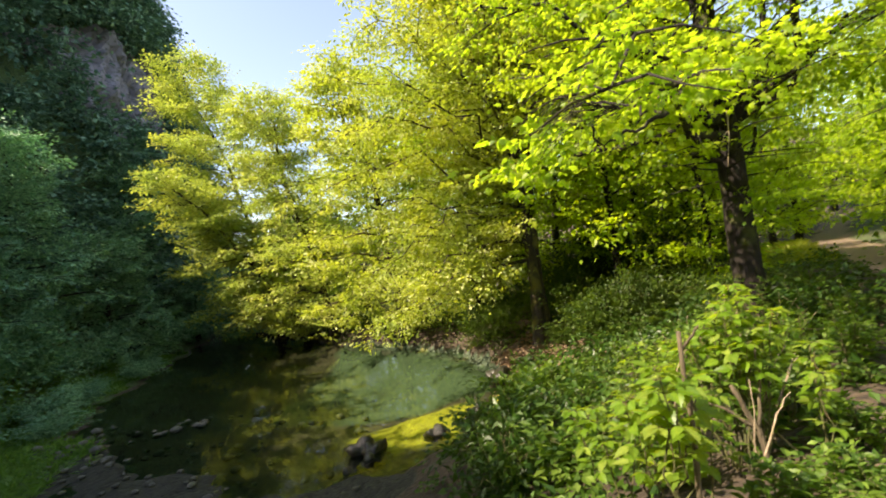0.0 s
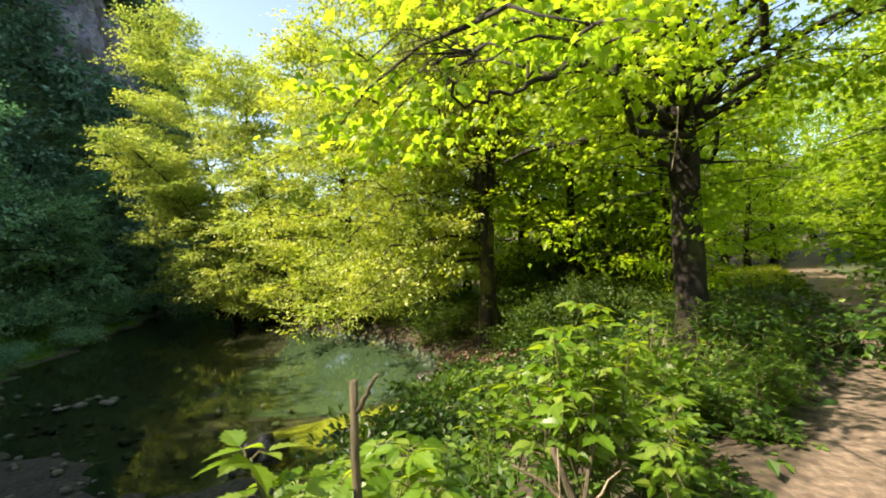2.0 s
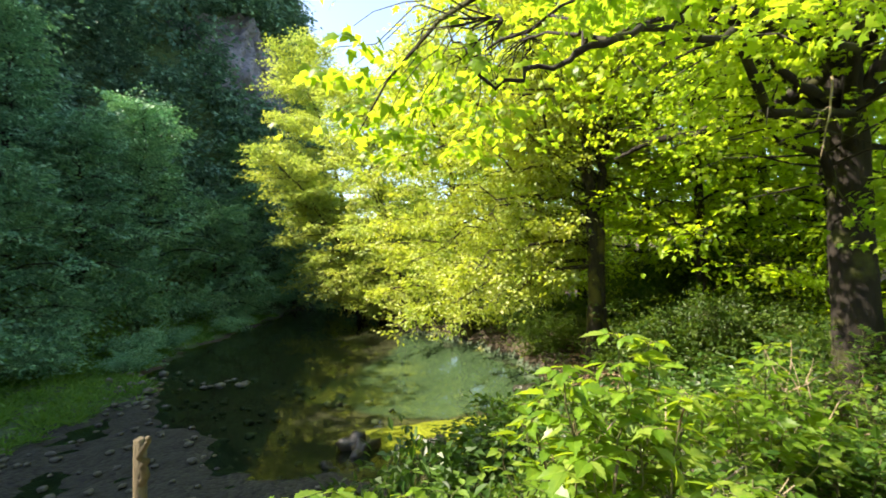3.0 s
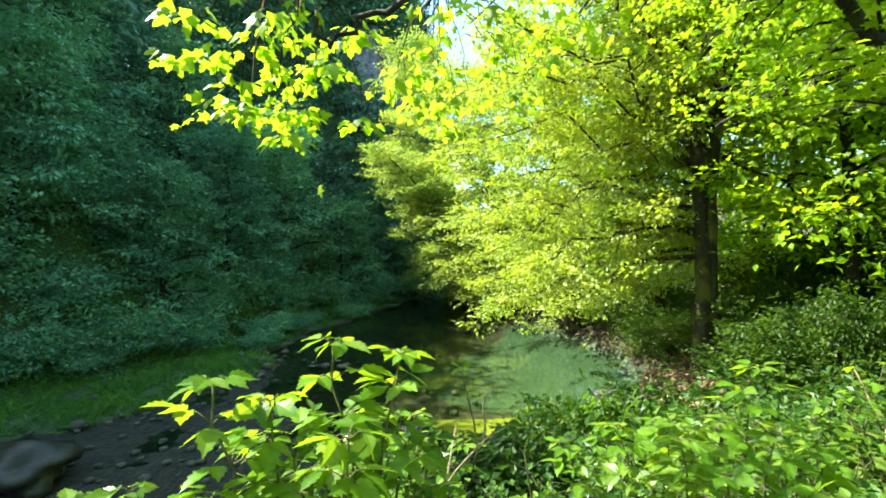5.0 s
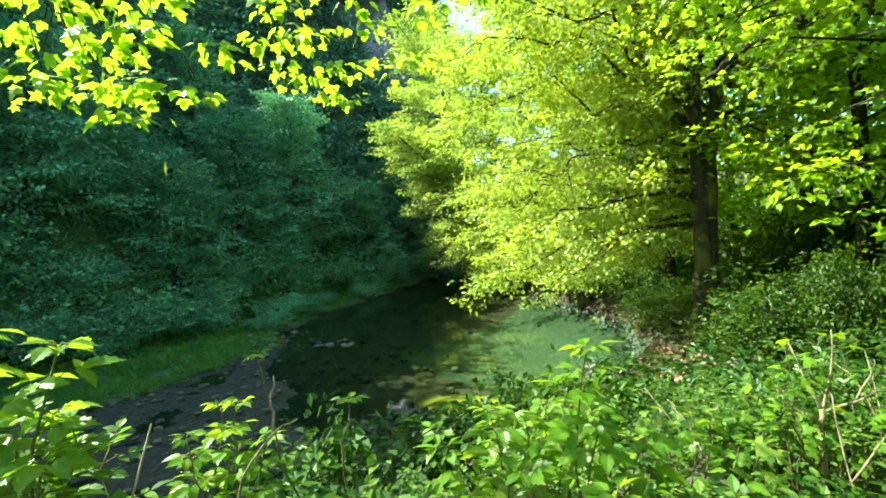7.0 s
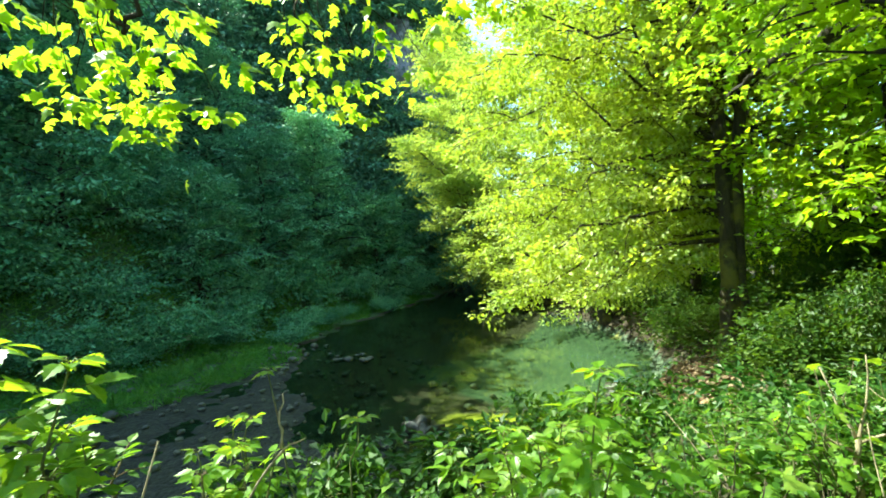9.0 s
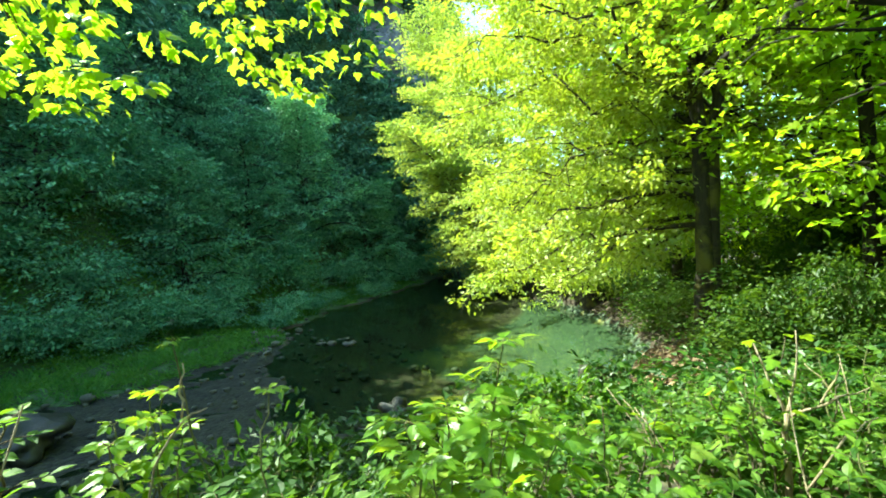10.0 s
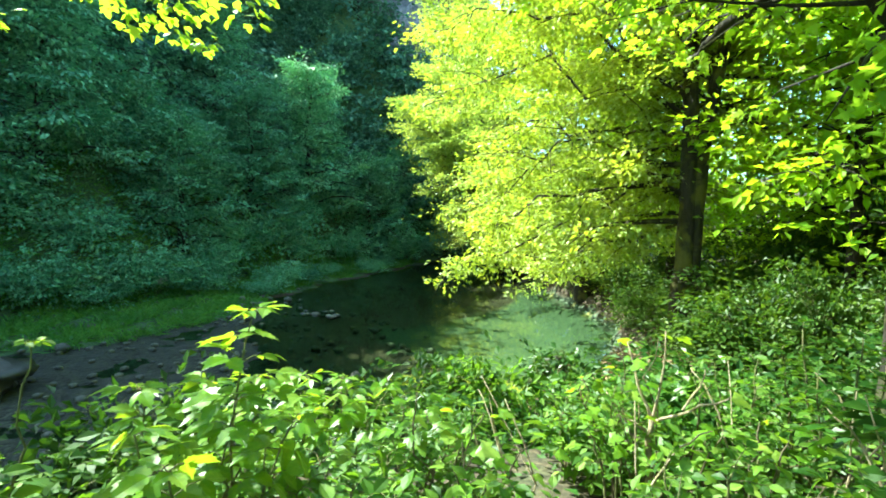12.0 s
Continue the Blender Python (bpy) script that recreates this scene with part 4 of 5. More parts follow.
for n, (x, y, k) in enumerate(((-14.8, 7.4, 1.0), (-16.2, 13.6, 0.9), (-18.4, 16.4, 1.1), (-19.6, 20.4, 1.0), (-20.6, 24.6, 1.1), (-21.8, 29.4, 1.0), (-23.2, 33.6, 1.2), (-14.6, 3.6, 1.1), (-14.6, -0.6, 1.2), (-24.2, 38.0, 1.2), (-26.0, 43.0, 1.3), (-18.6, 10.2, 1.2), (-21.5, 18.4, 1.3), (-16.6, 5.6, 1.2), (-23.6, 26.0, 1.3), (-21.8, 13.2, 1.3), (-16.4, 8.8, 1.7), (-17.2, 6.4, 1.8), (-16.2, 4.4, 1.6), (-18.6, 12.4, 1.8), (-17.6, 14.8, 1.5), (-20.2, 15.2, 1.9), (-16.8, 1.4, 1.7), (-19.4, 7.6, 2.1), (-21.2, 21.6, 1.9), (-19.6, 4.6, 2.2), (-23.0, 16.4, 2.2), (-20.6, 11.0, 2.2), (-19.0, 18.6, 1.4), (-22.4, 31.4, 1.6))):
    c = copy_thing(bank_bush, pose(x, y, gz(x, y), 0, 0, 83 * n))
    c.scale = (k if k < 1.5 else k * 0.68,) * 3
for n, y in enumerate((4.2, 6.0, 7.9, 9.4, 11.6, 13.0, 15.4, 17.2, 19.0, 22.0, 25.4, 28.0)):
    x = float(np.interp(y, LEFT_Y, LEFT_X)) - (5.0 if y < 15 else 0.5) - 1.3 * ((n * 0.41) % 1)
    k = 0.34 + 0.3 * ((n * 0.57) % 1)
    c = copy_thing(bank_bush, pose(x, y, gz(x, y), 0, 0, 61 * n))
    c.scale = (k * 1.25, k * 1.25, k)


# leafy ground cover and grass, scattered over stretches of ground
def cover(name, label, category, mat, area, count, leaf, tall, shape, accept, hang=0.2, upright=0.0):
    x = rng.uniform(area[0], area[1], count * 3)
    y = rng.uniform(area[2], area[3], count * 3)
    clump = wavy(x, y, 1.9, 5.0)
    z, w = ground(x, y)
    ok = accept(x, y, z, w) & (clump + rng.normal(size=len(x)) * 0.5 > -0.35)
    x, y, z = x[ok][:count], y[ok][:count], z[ok][:count]
    n = len(x)
    c = np.stack((x, y, z + tall * rng.random(n) ** 1.5 * (0.5 + 0.5 * np.clip(wavy(x, y, 2.7), -0.8, 1.2))), -1)
    along = rng.normal(size=(n, 3)) * np.array((1, 1, 0.3)) + np.array((0, 0, upright - hang))
    normal = rng.normal(size=(n, 3)) * 0.5 + np.array((0, 0, 1.0))
    tagged(new(name, leaves_mesh(name, c, along, normal, leaf * rng.uniform(0.6, 1.3, n), shape, mat)), label, category, kind="stuff")


def rel(x, y):
    return x * 0.69 - y * 0.72 - np.interp(0.72 * x + 0.69 * y, PATH_S, PATH_U)


BLADE = (np.array(((-0.03, 0, 0), (0.03, 0, 0), (0.02, 0.55, 0.05), (0.0, 1.0, -0.12)), float), np.array(((0, 1, 2), (0, 2, 3))))
on_bank = lambda x, y, z, w: (z > WATER + 0.12) & (x > np.interp(y, RIGHT_Y, RIGHT_X) + 0.1) & (rel(x, y) < -1.15)
cover("bank_undergrowth", "low green leafy undergrowth covering the riverbank", "undergrowth", LEAF_IVY_SHADE, (-3, 9, 1, 14), 5000, 0.13, 0.3, DIAMOND, lambda x, y, z, w: on_bank(x, y, z, w) & (x > np.interp(y, RIGHT_Y, RIGHT_X) + 1.1))
cover("wood_undergrowth", "ivy and low plants on the woodland floor", "undergrowth", LEAF_UNDER_SHADE, (-10, 16, 12, 36), 26000, 0.17, 0.6, DIAMOND, lambda x, y, z, w: on_bank(x, y, z, w) & (np.hypot((x - 1.6) / 2.4, (y - 16.2) / 1.9) > 1.0))
cover("leaf_litter", "dry brown leaf litter on the wooded bank", "leaf litter", LEAF_DRY, (-4, 8, 11, 28), 9000, 0.09, 0.03, DIAMOND, on_bank)
cover("fallen_leaves", "pinkish brown fallen leaves on the bare bank under the hornbeam", "leaf litter", LEAF_FALLEN, (-1.2, 4.4, 13.0, 18.4), 5600, 0.14, 0.14, DIAMOND, on_bank)
cover("bank_grass", "long green grass on the shaded far bank", "grass", GRASS, (-22, -8, 0, 34), 60000, 0.30, 0.0, BLADE, lambda x, y, z, w: (z > WATER + 0.06) & (x < np.interp(y, LEFT_Y, LEFT_X) - 0.1), 0.0, 0.8)
cover("meadow_grass", "yellow-green meadow grass beside the path with sunlight put into its colour", "grass", GRASS_SUN, (8, 34, 14, 46), 14000, 0.4, 0.0, BLADE, lambda x, y, z, w: w["meadow"] > 0.3, 0.0, 1.0)


# ---- shrubs beside the path ----
def compound(line, start, nodes, rachis, leaflet, pairs=2):
    """Opposite compound leaves up a stem: rachis lines and leaflets."""
    c, along, nrm, size, lines = [], [], [], [], []
    for k, s in enumerate(np.linspace(start, 1.0, nodes)):
        f = s * (len(line) - 1)
        i = min(int(f), len(line) - 2)
        p = line[i] + (line[i + 1] - line[i]) * (f - i)
        d = unit(line[i + 1] - line[i])
        side = unit(np.cross(d, rng.normal(size=3) * 0.3 + np.array((math.cos(k * 1.57), math.sin(k * 1.57), 0.2))))
        for sg in (-1, 1):
            way = unit(side * sg + d * 0.5 + np.array((0, 0, 0.15)))
            ln = rachis * rng.uniform(0.7, 1.2) * (1.1 - 0.4 * s)
            e = p + way * ln - np.array((0, 0, 0.15 * ln))
            lines.append((p, e))
            face = unit(np.array((0, 0, 1.0)) + rng.normal(size=3) * 0.28)
            across_way = unit(np.cross(way, face))
            tips = [(e, way, 1.15)]
            for t in np.linspace(0.45, 0.85, pairs):
                for h in (-1, 1):
                    tips.append((p + (e - p) * t, way * 0.55 + across_way * h, 0.9))
            for at, w, k2 in tips:
                c.append(at)
                along.append(w + np.array((0, 0, -0.25)) + rng.normal(size=3) * 0.12)
                nrm.append(face + rng.normal(size=3) * 0.15)
                size.append(leaflet * k2 * rng.uniform(0.75, 1.15) * (1.1 - 0.35 * s))
    return (np.array(c), np.array(along), np.array(nrm), np.array(size)), lines


def path_shrub(name, at, label, mat, top, spread, stems, nodes, rachis, leaflet, singles=0, shape=OVATE, stem_mat=STEM_GREEN, lean=(0, 0)):
    """A shrub of arching stems with compound leaves; up to `singles` leaves are objects of their own."""
    z0 = min(gz(*at), top - 0.35)
    root = thing(name, (at[0], at[1], z0), label, "shrub", "shrubs beside the path")
    fol, shoots, owner = [], [], []
    for n in range(stems):
        ang = n * 2.4 + rng.normal() * 0.4
        r = spread * math.sqrt((n + 0.5) / stems)
        h = (top - z0) * rng.uniform(0.72, 1.0) * (1 - 0.25 * (r / spread) ** 2)
        line = bent((r * 0.3 * math.cos(ang), r * 0.3 * math.sin(ang), -0.1), (r * math.cos(ang) + lean[0], r * math.sin(ang) + lean[1], h), 0.06 * h, 9, 0.05)
        f, lines = compound(line, 0.38, nodes, rachis, leaflet)
        bd = Build()
        bd.tube(line, np.linspace(0.012, 0.004, 9), 5)
        for p, e in lines:
            bd.tube(np.array((p, (p + e) / 2 + (0, 0, 0.01), e)), (0.003, 0.0025, 0.0015), 3)
        shoots.append(part("stem", bd.mesh("stem", stem_mat), root))
        owner += [n] * len(f[0])
        fol.append(f)
    c, along, nrm, size = (np.concatenate(z) for z in zip(*fol))
    order = np.argsort(-c[:, 2])
    one, rest = order[:singles], order[singles:]
    if singles:
        me = single_leaf("leaf", shape, mat)
        y = unit(along[one])
        z = unit(nrm[one] - (nrm[one] * y).sum(-1, keepdims=True) * y)
        x = np.cross(y, z)
        for k, i in enumerate(one):
            ob = part("leaf", me, shoots[owner[i]])
            ob.matrix_local = Matrix.Translation(c[i]) @ Matrix(((x[k, 0], y[k, 0], z[k, 0], 0), (x[k, 1], y[k, 1], z[k, 1], 0), (x[k, 2], y[k, 2], z[k, 2], 0), (0, 0, 0, 1))) @ Matrix.Scale(size[i], 4)
    if len(rest):
        part("foliage", leaves_mesh("foliage", c[rest], along[rest], nrm[rest], size[rest], shape, mat), root, kind="stuff")
    return root


path_shrub("elder_shrub", (2.82, 4.3), "green elder shrub with drooping leaflets by the path", LEAF_SHRUB, 1.08, 0.36, 9, 8, 0.18, 0.085, 220)
path_shrub("elder_shrub", (2.2, 4.45), "leafy green elder shrub at the bank's edge", LEAF_SHRUB, 0.42, 0.4, 6, 7, 0.18, 0.10, 120)
path_shrub("elder_shrub", (3.6, 4.9), "leafy green elder shrub at the bank's edge", LEAF_SHRUB, 0.5, 0.5, 9, 8, 0.18, 0.10, 160)
path_shrub("elder_shrub", (4.5, 6.4), "leafy green elder shrub at the bank's edge", LEAF_SHRUB, 0.35, 0.6, 9, 8, 0.18, 0.095, 120)


# toothed leaflet folded along its rib and bending down to the tip
def toothed():
    rows = ((0.0, 0.012), (0.08, 0.16), (0.22, 0.29), (0.24, 0.22), (0.42, 0.36), (0.45, 0.27), (0.62, 0.31), (0.65, 0.21), (0.82, 0.19), (0.85, 0.10), (1.08, 0.005))
    v, f = [], []
    for y, w in rows:
        dip = -0.16 * y * y
        v += [(-w, y, dip + 0.22 * w), (0, y, dip), (w, y, dip + 0.22 * w)]
    for k in range(len(rows) - 1):
        for a in (3 * k, 3 * k + 1):
            f += [(a, a + 1, a + 4), (a, a + 4, a + 3)]
    return np.array(v, float), np.array(f)


TOOTHED = toothed()
BRAMBLE_LEAF = single_leaf("leaf", TOOTHED, LEAF_BRAMBLE)


def bramble(foot, label, tops, leaf, tiers=4, gap=0.14):
    """Canes from one foot to each top, with three-part leaves in tiers below a tuft at the tip."""
    z0 = gz(*foot)
    o = np.array((foot[0], foot[1], z0))
    root = thing("bramble_shrub", o, label, "shrub", "shrubs beside the path")
    for top in tops:
        top = np.array(top) - o
        line = bent(np.array((top[0] * 0.25, top[1] * 0.25, -0.1)), top, 0.08, 10, 0.04)
        bd = Build()
        bd.tube(line, np.linspace(0.008, 0.0035, 10), 5)
        leaves = []
        turn = rng.uniform(0, 6.28)
        for k in range(tiers):
            s = 1.0 - k * gap / max(top[2], 0.4)
            if s < 0.2:
                break
            f = s * 9
            i = min(int(f), 8)
            p = line[i] + (line[i + 1] - line[i]) * (f - i)
            for m in range(3 if k else 4):
                ang = turn + k * 1.1 + m * 6.28 / (3 if k else 4) + rng.normal() * 0.25
                way = np.array((math.cos(ang), math.sin(ang), rng.uniform(0.05, 0.5)))
                e = p + way * leaf * rng.uniform(0.5, 0.95) * (0.6 if k == 0 else 1.0)
                bd.tube(np.array((p, (p + e) / 2 + (0, 0, 0.012), e)), (0.0028, 0.0022, 0.0016), 3)
                face = np.array((0, 0, 1.0)) + rng.normal(size=3) * 0.3
                side = unit(np.cross(way, face))
                size = leaf * rng.uniform(0.75, 1.15) * (0.8 if k == 0 else 1.0)
                for h, w in ((0, 1.0), (-1, 0.82), (1, 0.82)):
                    leaves.append((e - way * 0.1 * leaf * abs(h), way * (1 if h == 0 else 0.5) + side * h + np.array((0, 0, -0.35)) + rng.normal(size=3) * 0.1, face + rng.normal(size=3) * 0.15, size * w))
        stem = part("stem", bd.mesh("stem", STEM_GREEN), root)
        for at, way, face, size in leaves:
            set_leaf(BRAMBLE_LEAF, stem, at, way, face, size)


bramble((2.85, 4.15), "bright bramble shoots with large toothed leaves in sunlight", [(2.88, 4.2, 1.29), (3.02, 4.38, 1.24), (2.68, 4.1, 1.1), (3.1, 4.05, 1.08), (2.65, 3.92, 1.2), (2.8, 4.4, 0.98), (2.95, 4.1, 0.95), (2.5, 4.2, 0.9), (2.75, 3.85, 0.9), (3.15, 4.3, 0.95)], 0.115)
bramble((1.8, 3.05), "low bramble with broad leaves around a cut stem", [(1.75, 2.95, 0.92), (1.95, 3.1, 0.95), (1.6, 3.1, 0.85), (2.05, 3.0, 0.86), (1.85, 3.25, 0.9), (1.7, 3.3, 0.8), (1.62, 2.62, 1.14), (1.72, 2.68, 1.04)], 0.115)
bramble((1.75, 3.9), "low bramble with broad sunlit leaves at the bank", [(1.6, 3.9, 0.55), (1.85, 3.8, 0.62), (1.95, 4.05, 0.55), (1.5, 4.15, 0.45)], 0.11)
bramble((2.45, 5.1), "low bramble with sunlit leaves under a bent woody sprig", [(2.34, 5.18, 0.66), (2.44, 5.22, 0.67), (2.6, 5.1, 0.6), (2.2, 5.05, 0.5), (2.5, 4.95, 0.5), (2.75, 5.2, 0.56)], 0.09)
bramble((3.02, 5.3), "bramble shoot bending over at its leafy tip", [(2.8, 5.15, 1.0), (3.05, 5.48, 0.72)], 0.08, 1)
bramble((3.9, 5.85), "bright bramble shoots with large toothed leaves in sunlight", [(4.07, 6.05, 0.95), (3.75, 5.72, 0.63), (3.76, 6.0, 0.58), (4.3, 5.66, 0.53), (3.95, 5.66, 0.53), (4.15, 5.95, 0.64), (3.9, 6.2, 0.6), (4.3, 6.1, 0.55)], 0.12)
bramble((3.45, 6.6), "flat-leaved bramble canes spreading down the riverbank", [(3.3, 6.4, 0.38), (3.6, 6.6, 0.42), (3.1, 6.8, 0.22), (3.85, 6.7, 0.38), (3.45, 6.95, 0.28), (2.95, 6.3, 0.2), (3.75, 7.1, 0.25)], 0.125)
bramble((3.2, 3.85), "bramble canes with toothed leaves beside the elder", [(3.14, 3.74, 0.88), (3.3, 4.0, 0.8), (3.05, 3.6, 0.72)], 0.10)
for x, y, top, sp in ((3.3, 7.3, 0.15, 0.6), (4.05, 7.3, 0.25, 0.5), (2.3, 6.8, -0.5, 0.7), (4.9, 8.3, 0.2, 0.5), (5.6, 8.5, 0.3, 0.5), (4.3, 8.8, -0.1, 0.6), (3.0, 8.6, -0.6, 0.7), (5.5, 10.6, 0.2, 0.8), (5.5, 7.3, 0.4, 0.45), (7.4, 9.3, 0.7, 0.6), (4.0, 10.4, -0.4, 0.8), (6.4, 8.5, 0.5, 0.5), (3.0, 3.4, 0.42, 0.25), (3.6, 4.15, 0.5, 0.3), (4.6, 5.9, 0.35, 0.35), (5.1, 6.7, 0.3, 0.4), (6.0, 7.7, 0.3, 0.4), (2.3, 2.85, 0.55, 0.22), (5.9, 8.75, 0.75, 0.5), (6.5, 8.95, 0.85, 0.5), (5.4, 9.1, 0.55, 0.5), (4.75, 5.4, 0.25, 0.28), (5.05, 5.8, 0.42, 0.3), (5.5, 6.4, 0.42, 0.32), (6.1, 7.15, 0.5, 0.35), (4.75, 6.55, 0.3, 0.35), (4.45, 6.25, 0.35, 0.35), (4.9, 6.95, 0.25, 0.35)):
    k = len(bpy.data.objects) % 3
    path_shrub("bank_shrub", (x, y), "mixed green shrub growing down the riverbank", (LEAF_SHRUB, LEAF_SHRUB, LEAF_IVY_SHADE)[k], top + rng.uniform(-0.2, 0.25), sp * 0.85, 6, 7, 0.17, (0.085, 0.11, 0.10)[k], 40)


# ---- dead wood, stones ----
def branchy(name, label, category, mat, strokes, at):
    """A bare branching piece: each stroke (part name, points, radii) is a part."""
    root = thing(name, at, label, category)
    for nm, pts, radii in strokes:
        p = np.asarray(pts, float)
        tt = np.linspace(0, len(p) - 1, len(p) * 3 - 2)
        fine = np.stack([np.interp(tt, np.arange(len(p)), p[:, d]) for d in range(3)], -1)
        fine[1:-1] += rng.normal(size=(len(fine) - 2, 3)) * 0.006
        bd = Build()
        bd.tube(fine - np.asarray(at), np.interp(tt, np.arange(len(p)), radii), 8, 0.06)
        part(nm, bd.mesh(nm, mat), root)
    return root


branchy("cut_sapling", "pale cut sapling stem with a short side stub", "stump", BARK_TWIG,
        [("stem", [(1.80, 2.86, -0.1), (1.84, 2.84, 0.6), (1.83, 2.83, 1.27)], [0.018, 0.015, 0.012]), ("stub", [(1.835, 2.83, 1.18), (1.87, 2.80, 1.24), (1.91, 2.78, 1.30)], [0.009, 0.007, 0.004])], (1.80, 2.86, gz(1.80, 2.86)))
branchy("bare_sprig", "thin bent woody sprig rising from the bramble", "twig", BARK_PALE,
        [("stem", [(2.62, 5.0, -0.1), (2.75, 5.05, 0.42), (2.94, 5.12, 0.68), (3.02, 5.2, 0.72)], [0.007, 0.006, 0.005, 0.003]), ("twig", [(2.94, 5.12, 0.68), (2.95, 5.12, 0.80), (2.96, 5.13, 0.93)], [0.006, 0.005, 0.003])], (2.62, 5.0, gz(2.62, 5.0)))
branchy("dead_twig_bush", "pale forked dead twigs standing among green shrubs", "twig", BARK_PALE,
        [("stem", [(5.02, 8.32, -0.56), (5.01, 8.30, -0.16), (5.02, 8.30, 0.09)], [0.024, 0.02, 0.017]), ("fork", [(5.02, 8.30, 0.06), (4.93, 8.30, 0.30), (4.83, 8.32, 0.56)], [0.013, 0.009, 0.005]),
         ("fork", [(5.02, 8.30, 0.04), (5.07, 8.28, 0.34), (5.08, 8.27, 0.69)], [0.012, 0.008, 0.004]), ("fork", [(5.03, 8.30, 0.06), (5.24, 8.26, 0.22), (5.45, 8.25, 0.36)], [0.012, 0.009, 0.004]),
         ("twig", [(4.99, 8.30, -0.01), (4.84, 8.26, 0.08), (4.75, 8.20, 0.22)], [0.012, 0.009, 0.004]), ("twig", [(5.21, 8.26, 0.21), (5.29, 8.30, 0.36), (5.31, 8.30, 0.49)], [0.009, 0.006, 0.003])], (5.02, 8.32, gz(5.02, 8.32)))
SAPLING_LEAF = single_leaf("leaf", MAPLE, LEAF_BRAMBLE)


def maple_sapling(foot, label, tips, size, count):
    """Low maple shoots: a brown stem to each tip, with a loose tuft of lobed leaves."""
    o = np.array((foot[0], foot[1], gz(*foot)))
    root = thing("maple_sapling", o, label, "sapling", "maple saplings")
    for tip in tips:
        tip = np.array(tip) - o
        line = bent(np.array((tip[0] * 0.3, tip[1] * 0.3, -0.1)), tip, 0.1, 8, 0.07)
        bd = Build()
        bd.tube(line, np.linspace(0.008, 0.003, 8), 5, 0.05)
        stem = part("stem", bd.mesh("stem", BARK_TWIG), root)
        for n in range(count):
            ang = n * 2.4 + rng.normal() * 0.3
            r = rng.uniform(0.02, 0.16)
            way = np.array((math.cos(ang), math.sin(ang), 0.0))
            at = line[-1 - n % 3] + way * r + np.array((0, 0, rng.normal() * 0.02))
            set_leaf(SAPLING_LEAF, stem, at, way + np.array((0, 0, -0.3)) + rng.normal(size=3) * 0.2, np.array((-0.2, -0.2, 1.0)) + rng.normal(size=3) * 0.35, size * rng.uniform(0.7, 1.15))


maple_sapling((5.0, 8.35), "young maple shoots with pale green lobed leaves among dead twigs", [(4.8, 8.25, 0.56), (4.62, 8.1, 0.30), (5.02, 8.35, 0.62), (5.35, 8.3, 0.40), (4.75, 7.9, 0.06), (5.15, 8.0, 0.02), (5.45, 8.15, 0.18), (4.9, 8.0, 0.2)], 0.12, 9)
maple_sapling((4.35, 7.0), "low maple saplings with flat lobed leaves on the bank", [(4.2, 6.9, 0.42), (4.45, 7.1, 0.36), (4.0, 7.0, 0.25), (4.6, 6.8, 0.32), (4.3, 7.4, 0.18), (4.75, 7.2, 0.22), (3.9, 7.3, 0.1)], 0.125, 9)
maple_sapling((5.6, 7.9), "low maple saplings with flat lobed leaves on the bank", [(5.5, 7.8, 0.22), (5.75, 8.0, 0.3), (5.9, 7.75, 0.25), (5.6, 8.3, 0.25), (6.1, 8.2, 0.35)], 0.115, 9)
branchy("fallen_branch", "pale fallen branch lying across the undergrowth", "branch", BARK_PALE,
        [("stem", [(5.1, 7.2, -0.05), (5.6, 7.35, 0.12), (6.2, 7.4, 0.05)], [0.014, 0.016, 0.01]), ("twig", [(5.6, 7.35, 0.12), (5.75, 7.3, 0.3), (5.9, 7.35, 0.38)], [0.01, 0.007, 0.003])], (5.6, 7.35, gz(5.6, 7.35)))
branchy("elder_snag", "knotted pale elder snag with cut side branches", "snag", BARK_TWIG,
        [("stem", [(2.75, 3.75, -0.1), (2.72, 3.8, 0.3), (2.6, 3.85, 0.62)], [0.024, 0.021, 0.016]), ("fork", [(2.72, 3.8, 0.3), (2.55, 3.85, 0.46), (2.4, 3.9, 0.52)], [0.016, 0.012, 0.006]), ("fork", [(2.72, 3.8, 0.32), (2.8, 3.85, 0.6), (2.84, 3.9, 0.9)], [0.014, 0.010, 0.005])], (2.75, 3.75, gz(2.75, 3.75)))
branchy("dangling_twig", "pale dead twig hanging beside the maple trunk", "twig", BARK_PALE,
        [("stem", [(5.6, 8.3, 3.75), (5.52, 8.2, 3.3), (5.36, 8.1, 2.75)], [0.014, 0.011, 0.005]), ("twig", [(5.55, 8.25, 3.4), (5.4, 8.15, 3.3), (5.3, 8.1, 3.1)], [0.008, 0.006, 0.003])], (5.6, 8.3, 3.75))
branchy("floating_log", "dark waterlogged log at the river's far end", "log", BARK,
        [("trunk", [(-19.0, 41.0, -2.55), (-16.5, 39.0, -2.45), (-14.0, 37.6, -2.2)], [0.16, 0.18, 0.14]), ("limb", [(-16.5, 39.0, -2.4), (-16.0, 38.2, -1.7), (-15.2, 37.8, -1.3)], [0.08, 0.06, 0.03])], (-16.5, 39.0, -2.6))


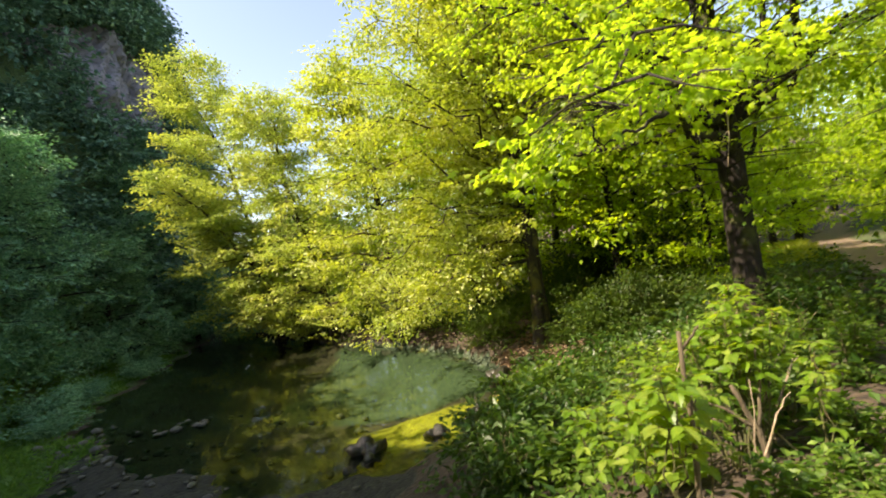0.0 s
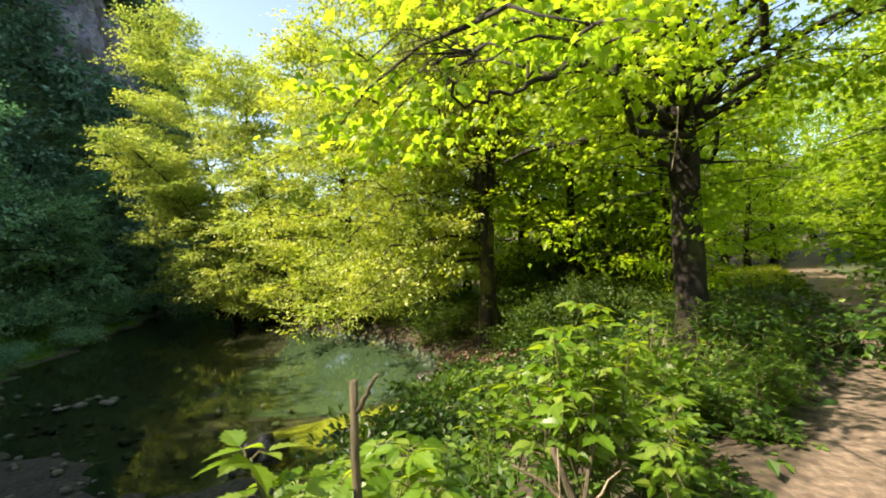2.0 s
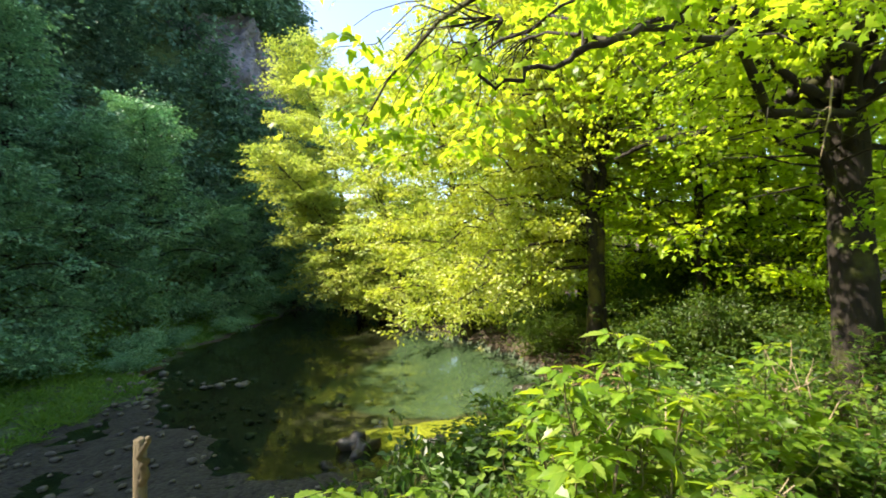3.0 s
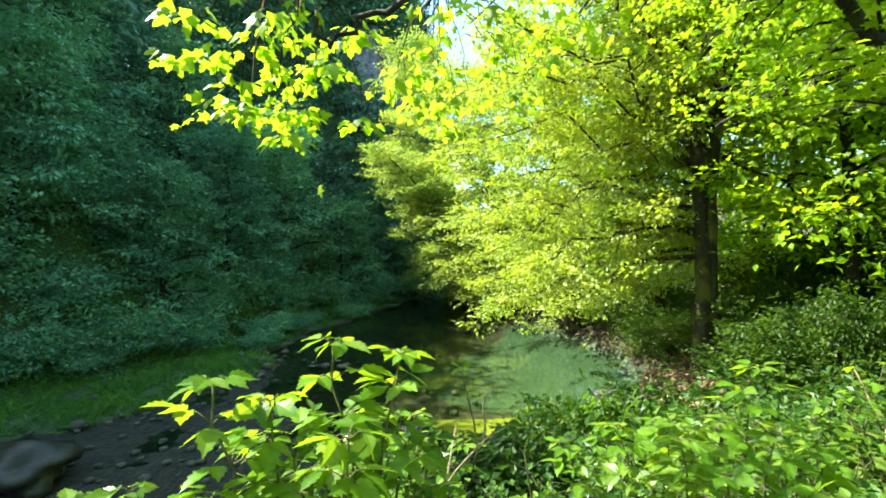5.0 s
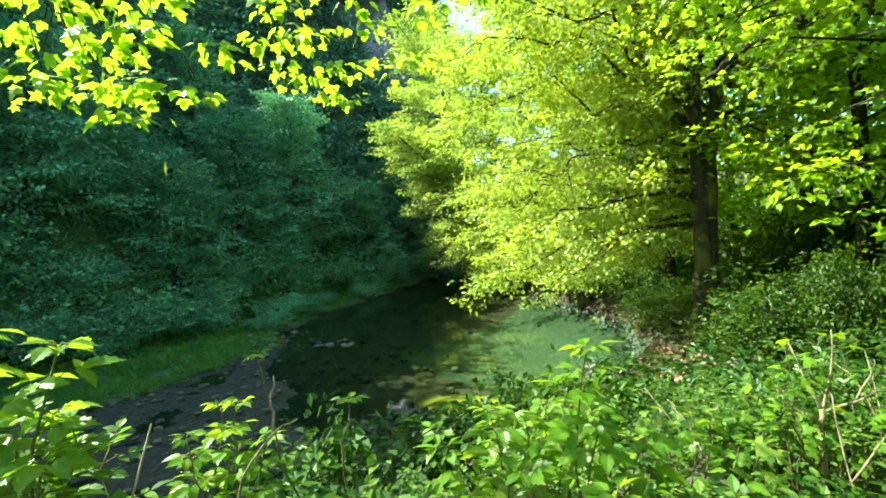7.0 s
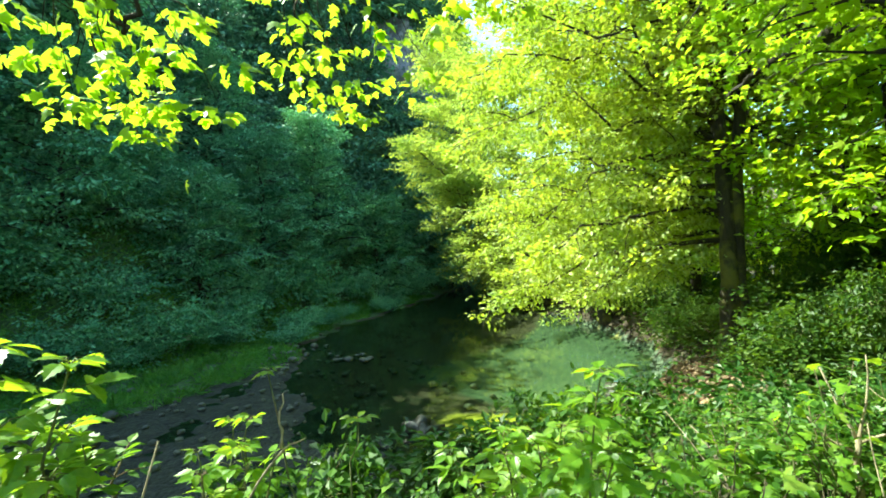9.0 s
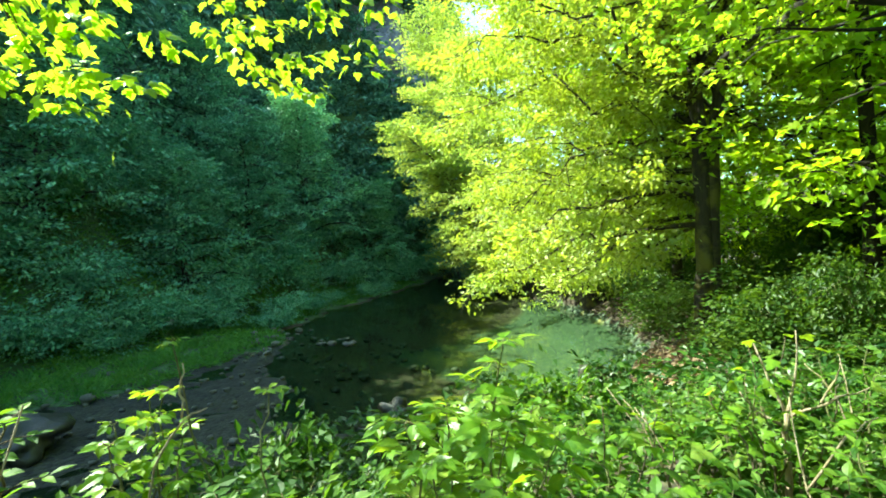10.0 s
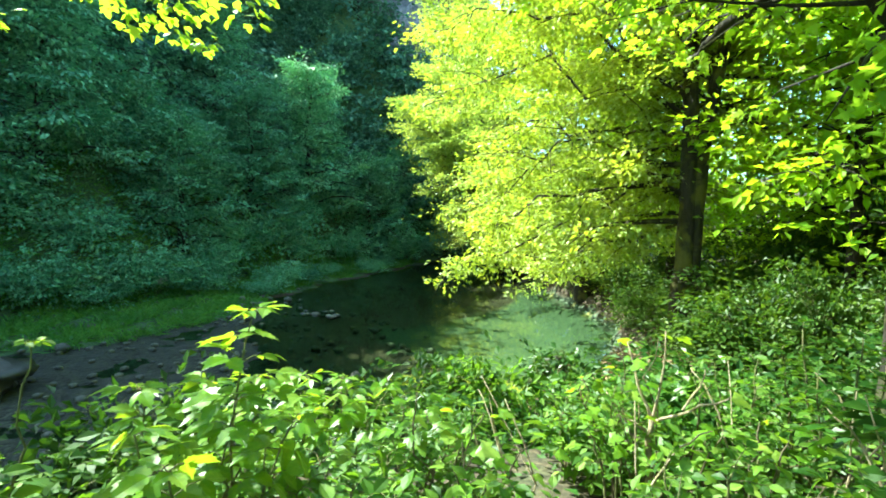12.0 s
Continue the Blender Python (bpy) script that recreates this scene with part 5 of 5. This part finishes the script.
for x, y, z, h in ((5.6, 8.5, 0.0, 0.45), (6.0, 8.3, 0.1, 0.5), (4.3, 7.9, -0.3, 0.5), (5.9, 8.9, 0.1, 0.6), (3.15, 3.95, 0.4, 0.6), (6.3, 8.1, 0.2, 0.5), (4.6, 7.6, -0.1, 0.4), (5.3, 7.6, 0.0, 0.4), (2.55, 3.55, 0.3, 0.5), (3.3, 4.6, 0.2, 0.4)):
    base = gz(x, y)
    a, b, c = rng.normal(size=3) * 0.19
    branchy("dead_twig", "thin pale dead twig sticking out of the shrubs", "twig", BARK_PALE,
            [("stem", [(x, y, base - 0.05), (x + a, y + b, (base + z) / 2), (x + 1.6 * a + c, y + 1.6 * b, z + h - 0.05)], [0.008, 0.006, 0.003]),
             ("twig", [(x + a, y + b, (base + z) / 2), (x + a + 0.18 * math.copysign(1, c), y + b, z + 0.2), (x + a + 0.32 * math.copysign(1, c), y + b + 0.05, z + 0.32)], [0.008, 0.006, 0.003])], (x, y, base))


def stone_mesh(name, mat, seed, flat=0.6, n=2, jag=0.38):
    bm = bmesh.new()
    bmesh.ops.create_icosphere(bm, subdivisions=n, radius=1.0)
    for v in bm.verts:
        k = 1 + jag * noise.noise(v.co * 1.3 + Vector((seed * 7.1, 0, 0))) + 0.37 * jag * noise.noise(v.co * 3.1 + Vector((0, seed * 3.3, 0)))
        v.co = Vector((v.co.x * k, v.co.y * k * 0.85, v.co.z * k * flat))
    for f in bm.faces:
        f.smooth = True
    me = bpy.data.meshes.new(name)
    bm.to_mesh(me)
    bm.free()
    me.materials.append(mat)
    return me


def stone(name, me, at, size, label, group="", turn=0, sink=0.25):
    ob = new(name, me)
    ob.matrix_world = Matrix.Translation((at[0], at[1], gz(*at) + size * (0.6 - sink))) @ Matrix.Rotation(turn, 4, "Z") @ Matrix.Scale(size, 4)
    return tagged(ob, label, "stone", group)


BLACK = [stone_mesh("black_rock", STONE_WET, k, 0.95, 3, 1.0) for k in (1, 2, 3)]
for k, (x, y, s) in enumerate(((-2.3, 11.6, 0.40), (-2.05, 11.45, 0.34), (-0.55, 12.15, 0.22), (0.35, 12.3, 0.20), (0.7, 13.1, 0.28), (1.35, 14.2, 0.34), (-2.4, 10.5, 0.18))):
    stone("black_rock", BLACK[k % 3], (x, y), s, "wet black mossy rock standing in shallow water", "black rocks in the river", k * 1.7, -0.1)
stone("black_rock", stone_mesh("black_rock", STONE_WET, 9, 0.45, 3, 0.8), (-6.9, 5.7), 0.75, "large dark mossy rock on the gravel bar", "black rocks in the river", 0.6, 0.1)
stone("pale_stone", stone_mesh("pale_stone", STONE_WHITE, 4, 0.55), (-15.4, 11.5), 0.34, "pale white stone lying in the bank grass", turn=0.4, sink=-0.5)
PEBBLES = [stone_mesh("river_stone", STONE, k + 20, 0.55, 1) for k in range(6)]
count = 0
while count < 260:
    x, y = rng.uniform(-12, -1.6), rng.uniform(3.5, 15)
    if gz(x, y) > WATER + 0.3 or y > 13.5 - 0.35 * (x + 5):
        continue
    count += 1
    stone("river_stone", PEBBLES[count % 6], (x, y), rng.uniform(0.05, 0.13) * (2.0 if count % 23 == 0 else 1.0), "grey river stone on the gravel bar", "river stones", rng.uniform(0, 6.28), 0.2)
for k in range(70):
    x, y = rng.normal(-9.0, 2.4), rng.normal(15.5, 1.5)
    stone("river_stone", PEBBLES[k % 6], (x, y), rng.uniform(0.10, 0.22), "grey river stone breaking the shallow water", "riffle stones", rng.uniform(0, 6.28), 0.1)
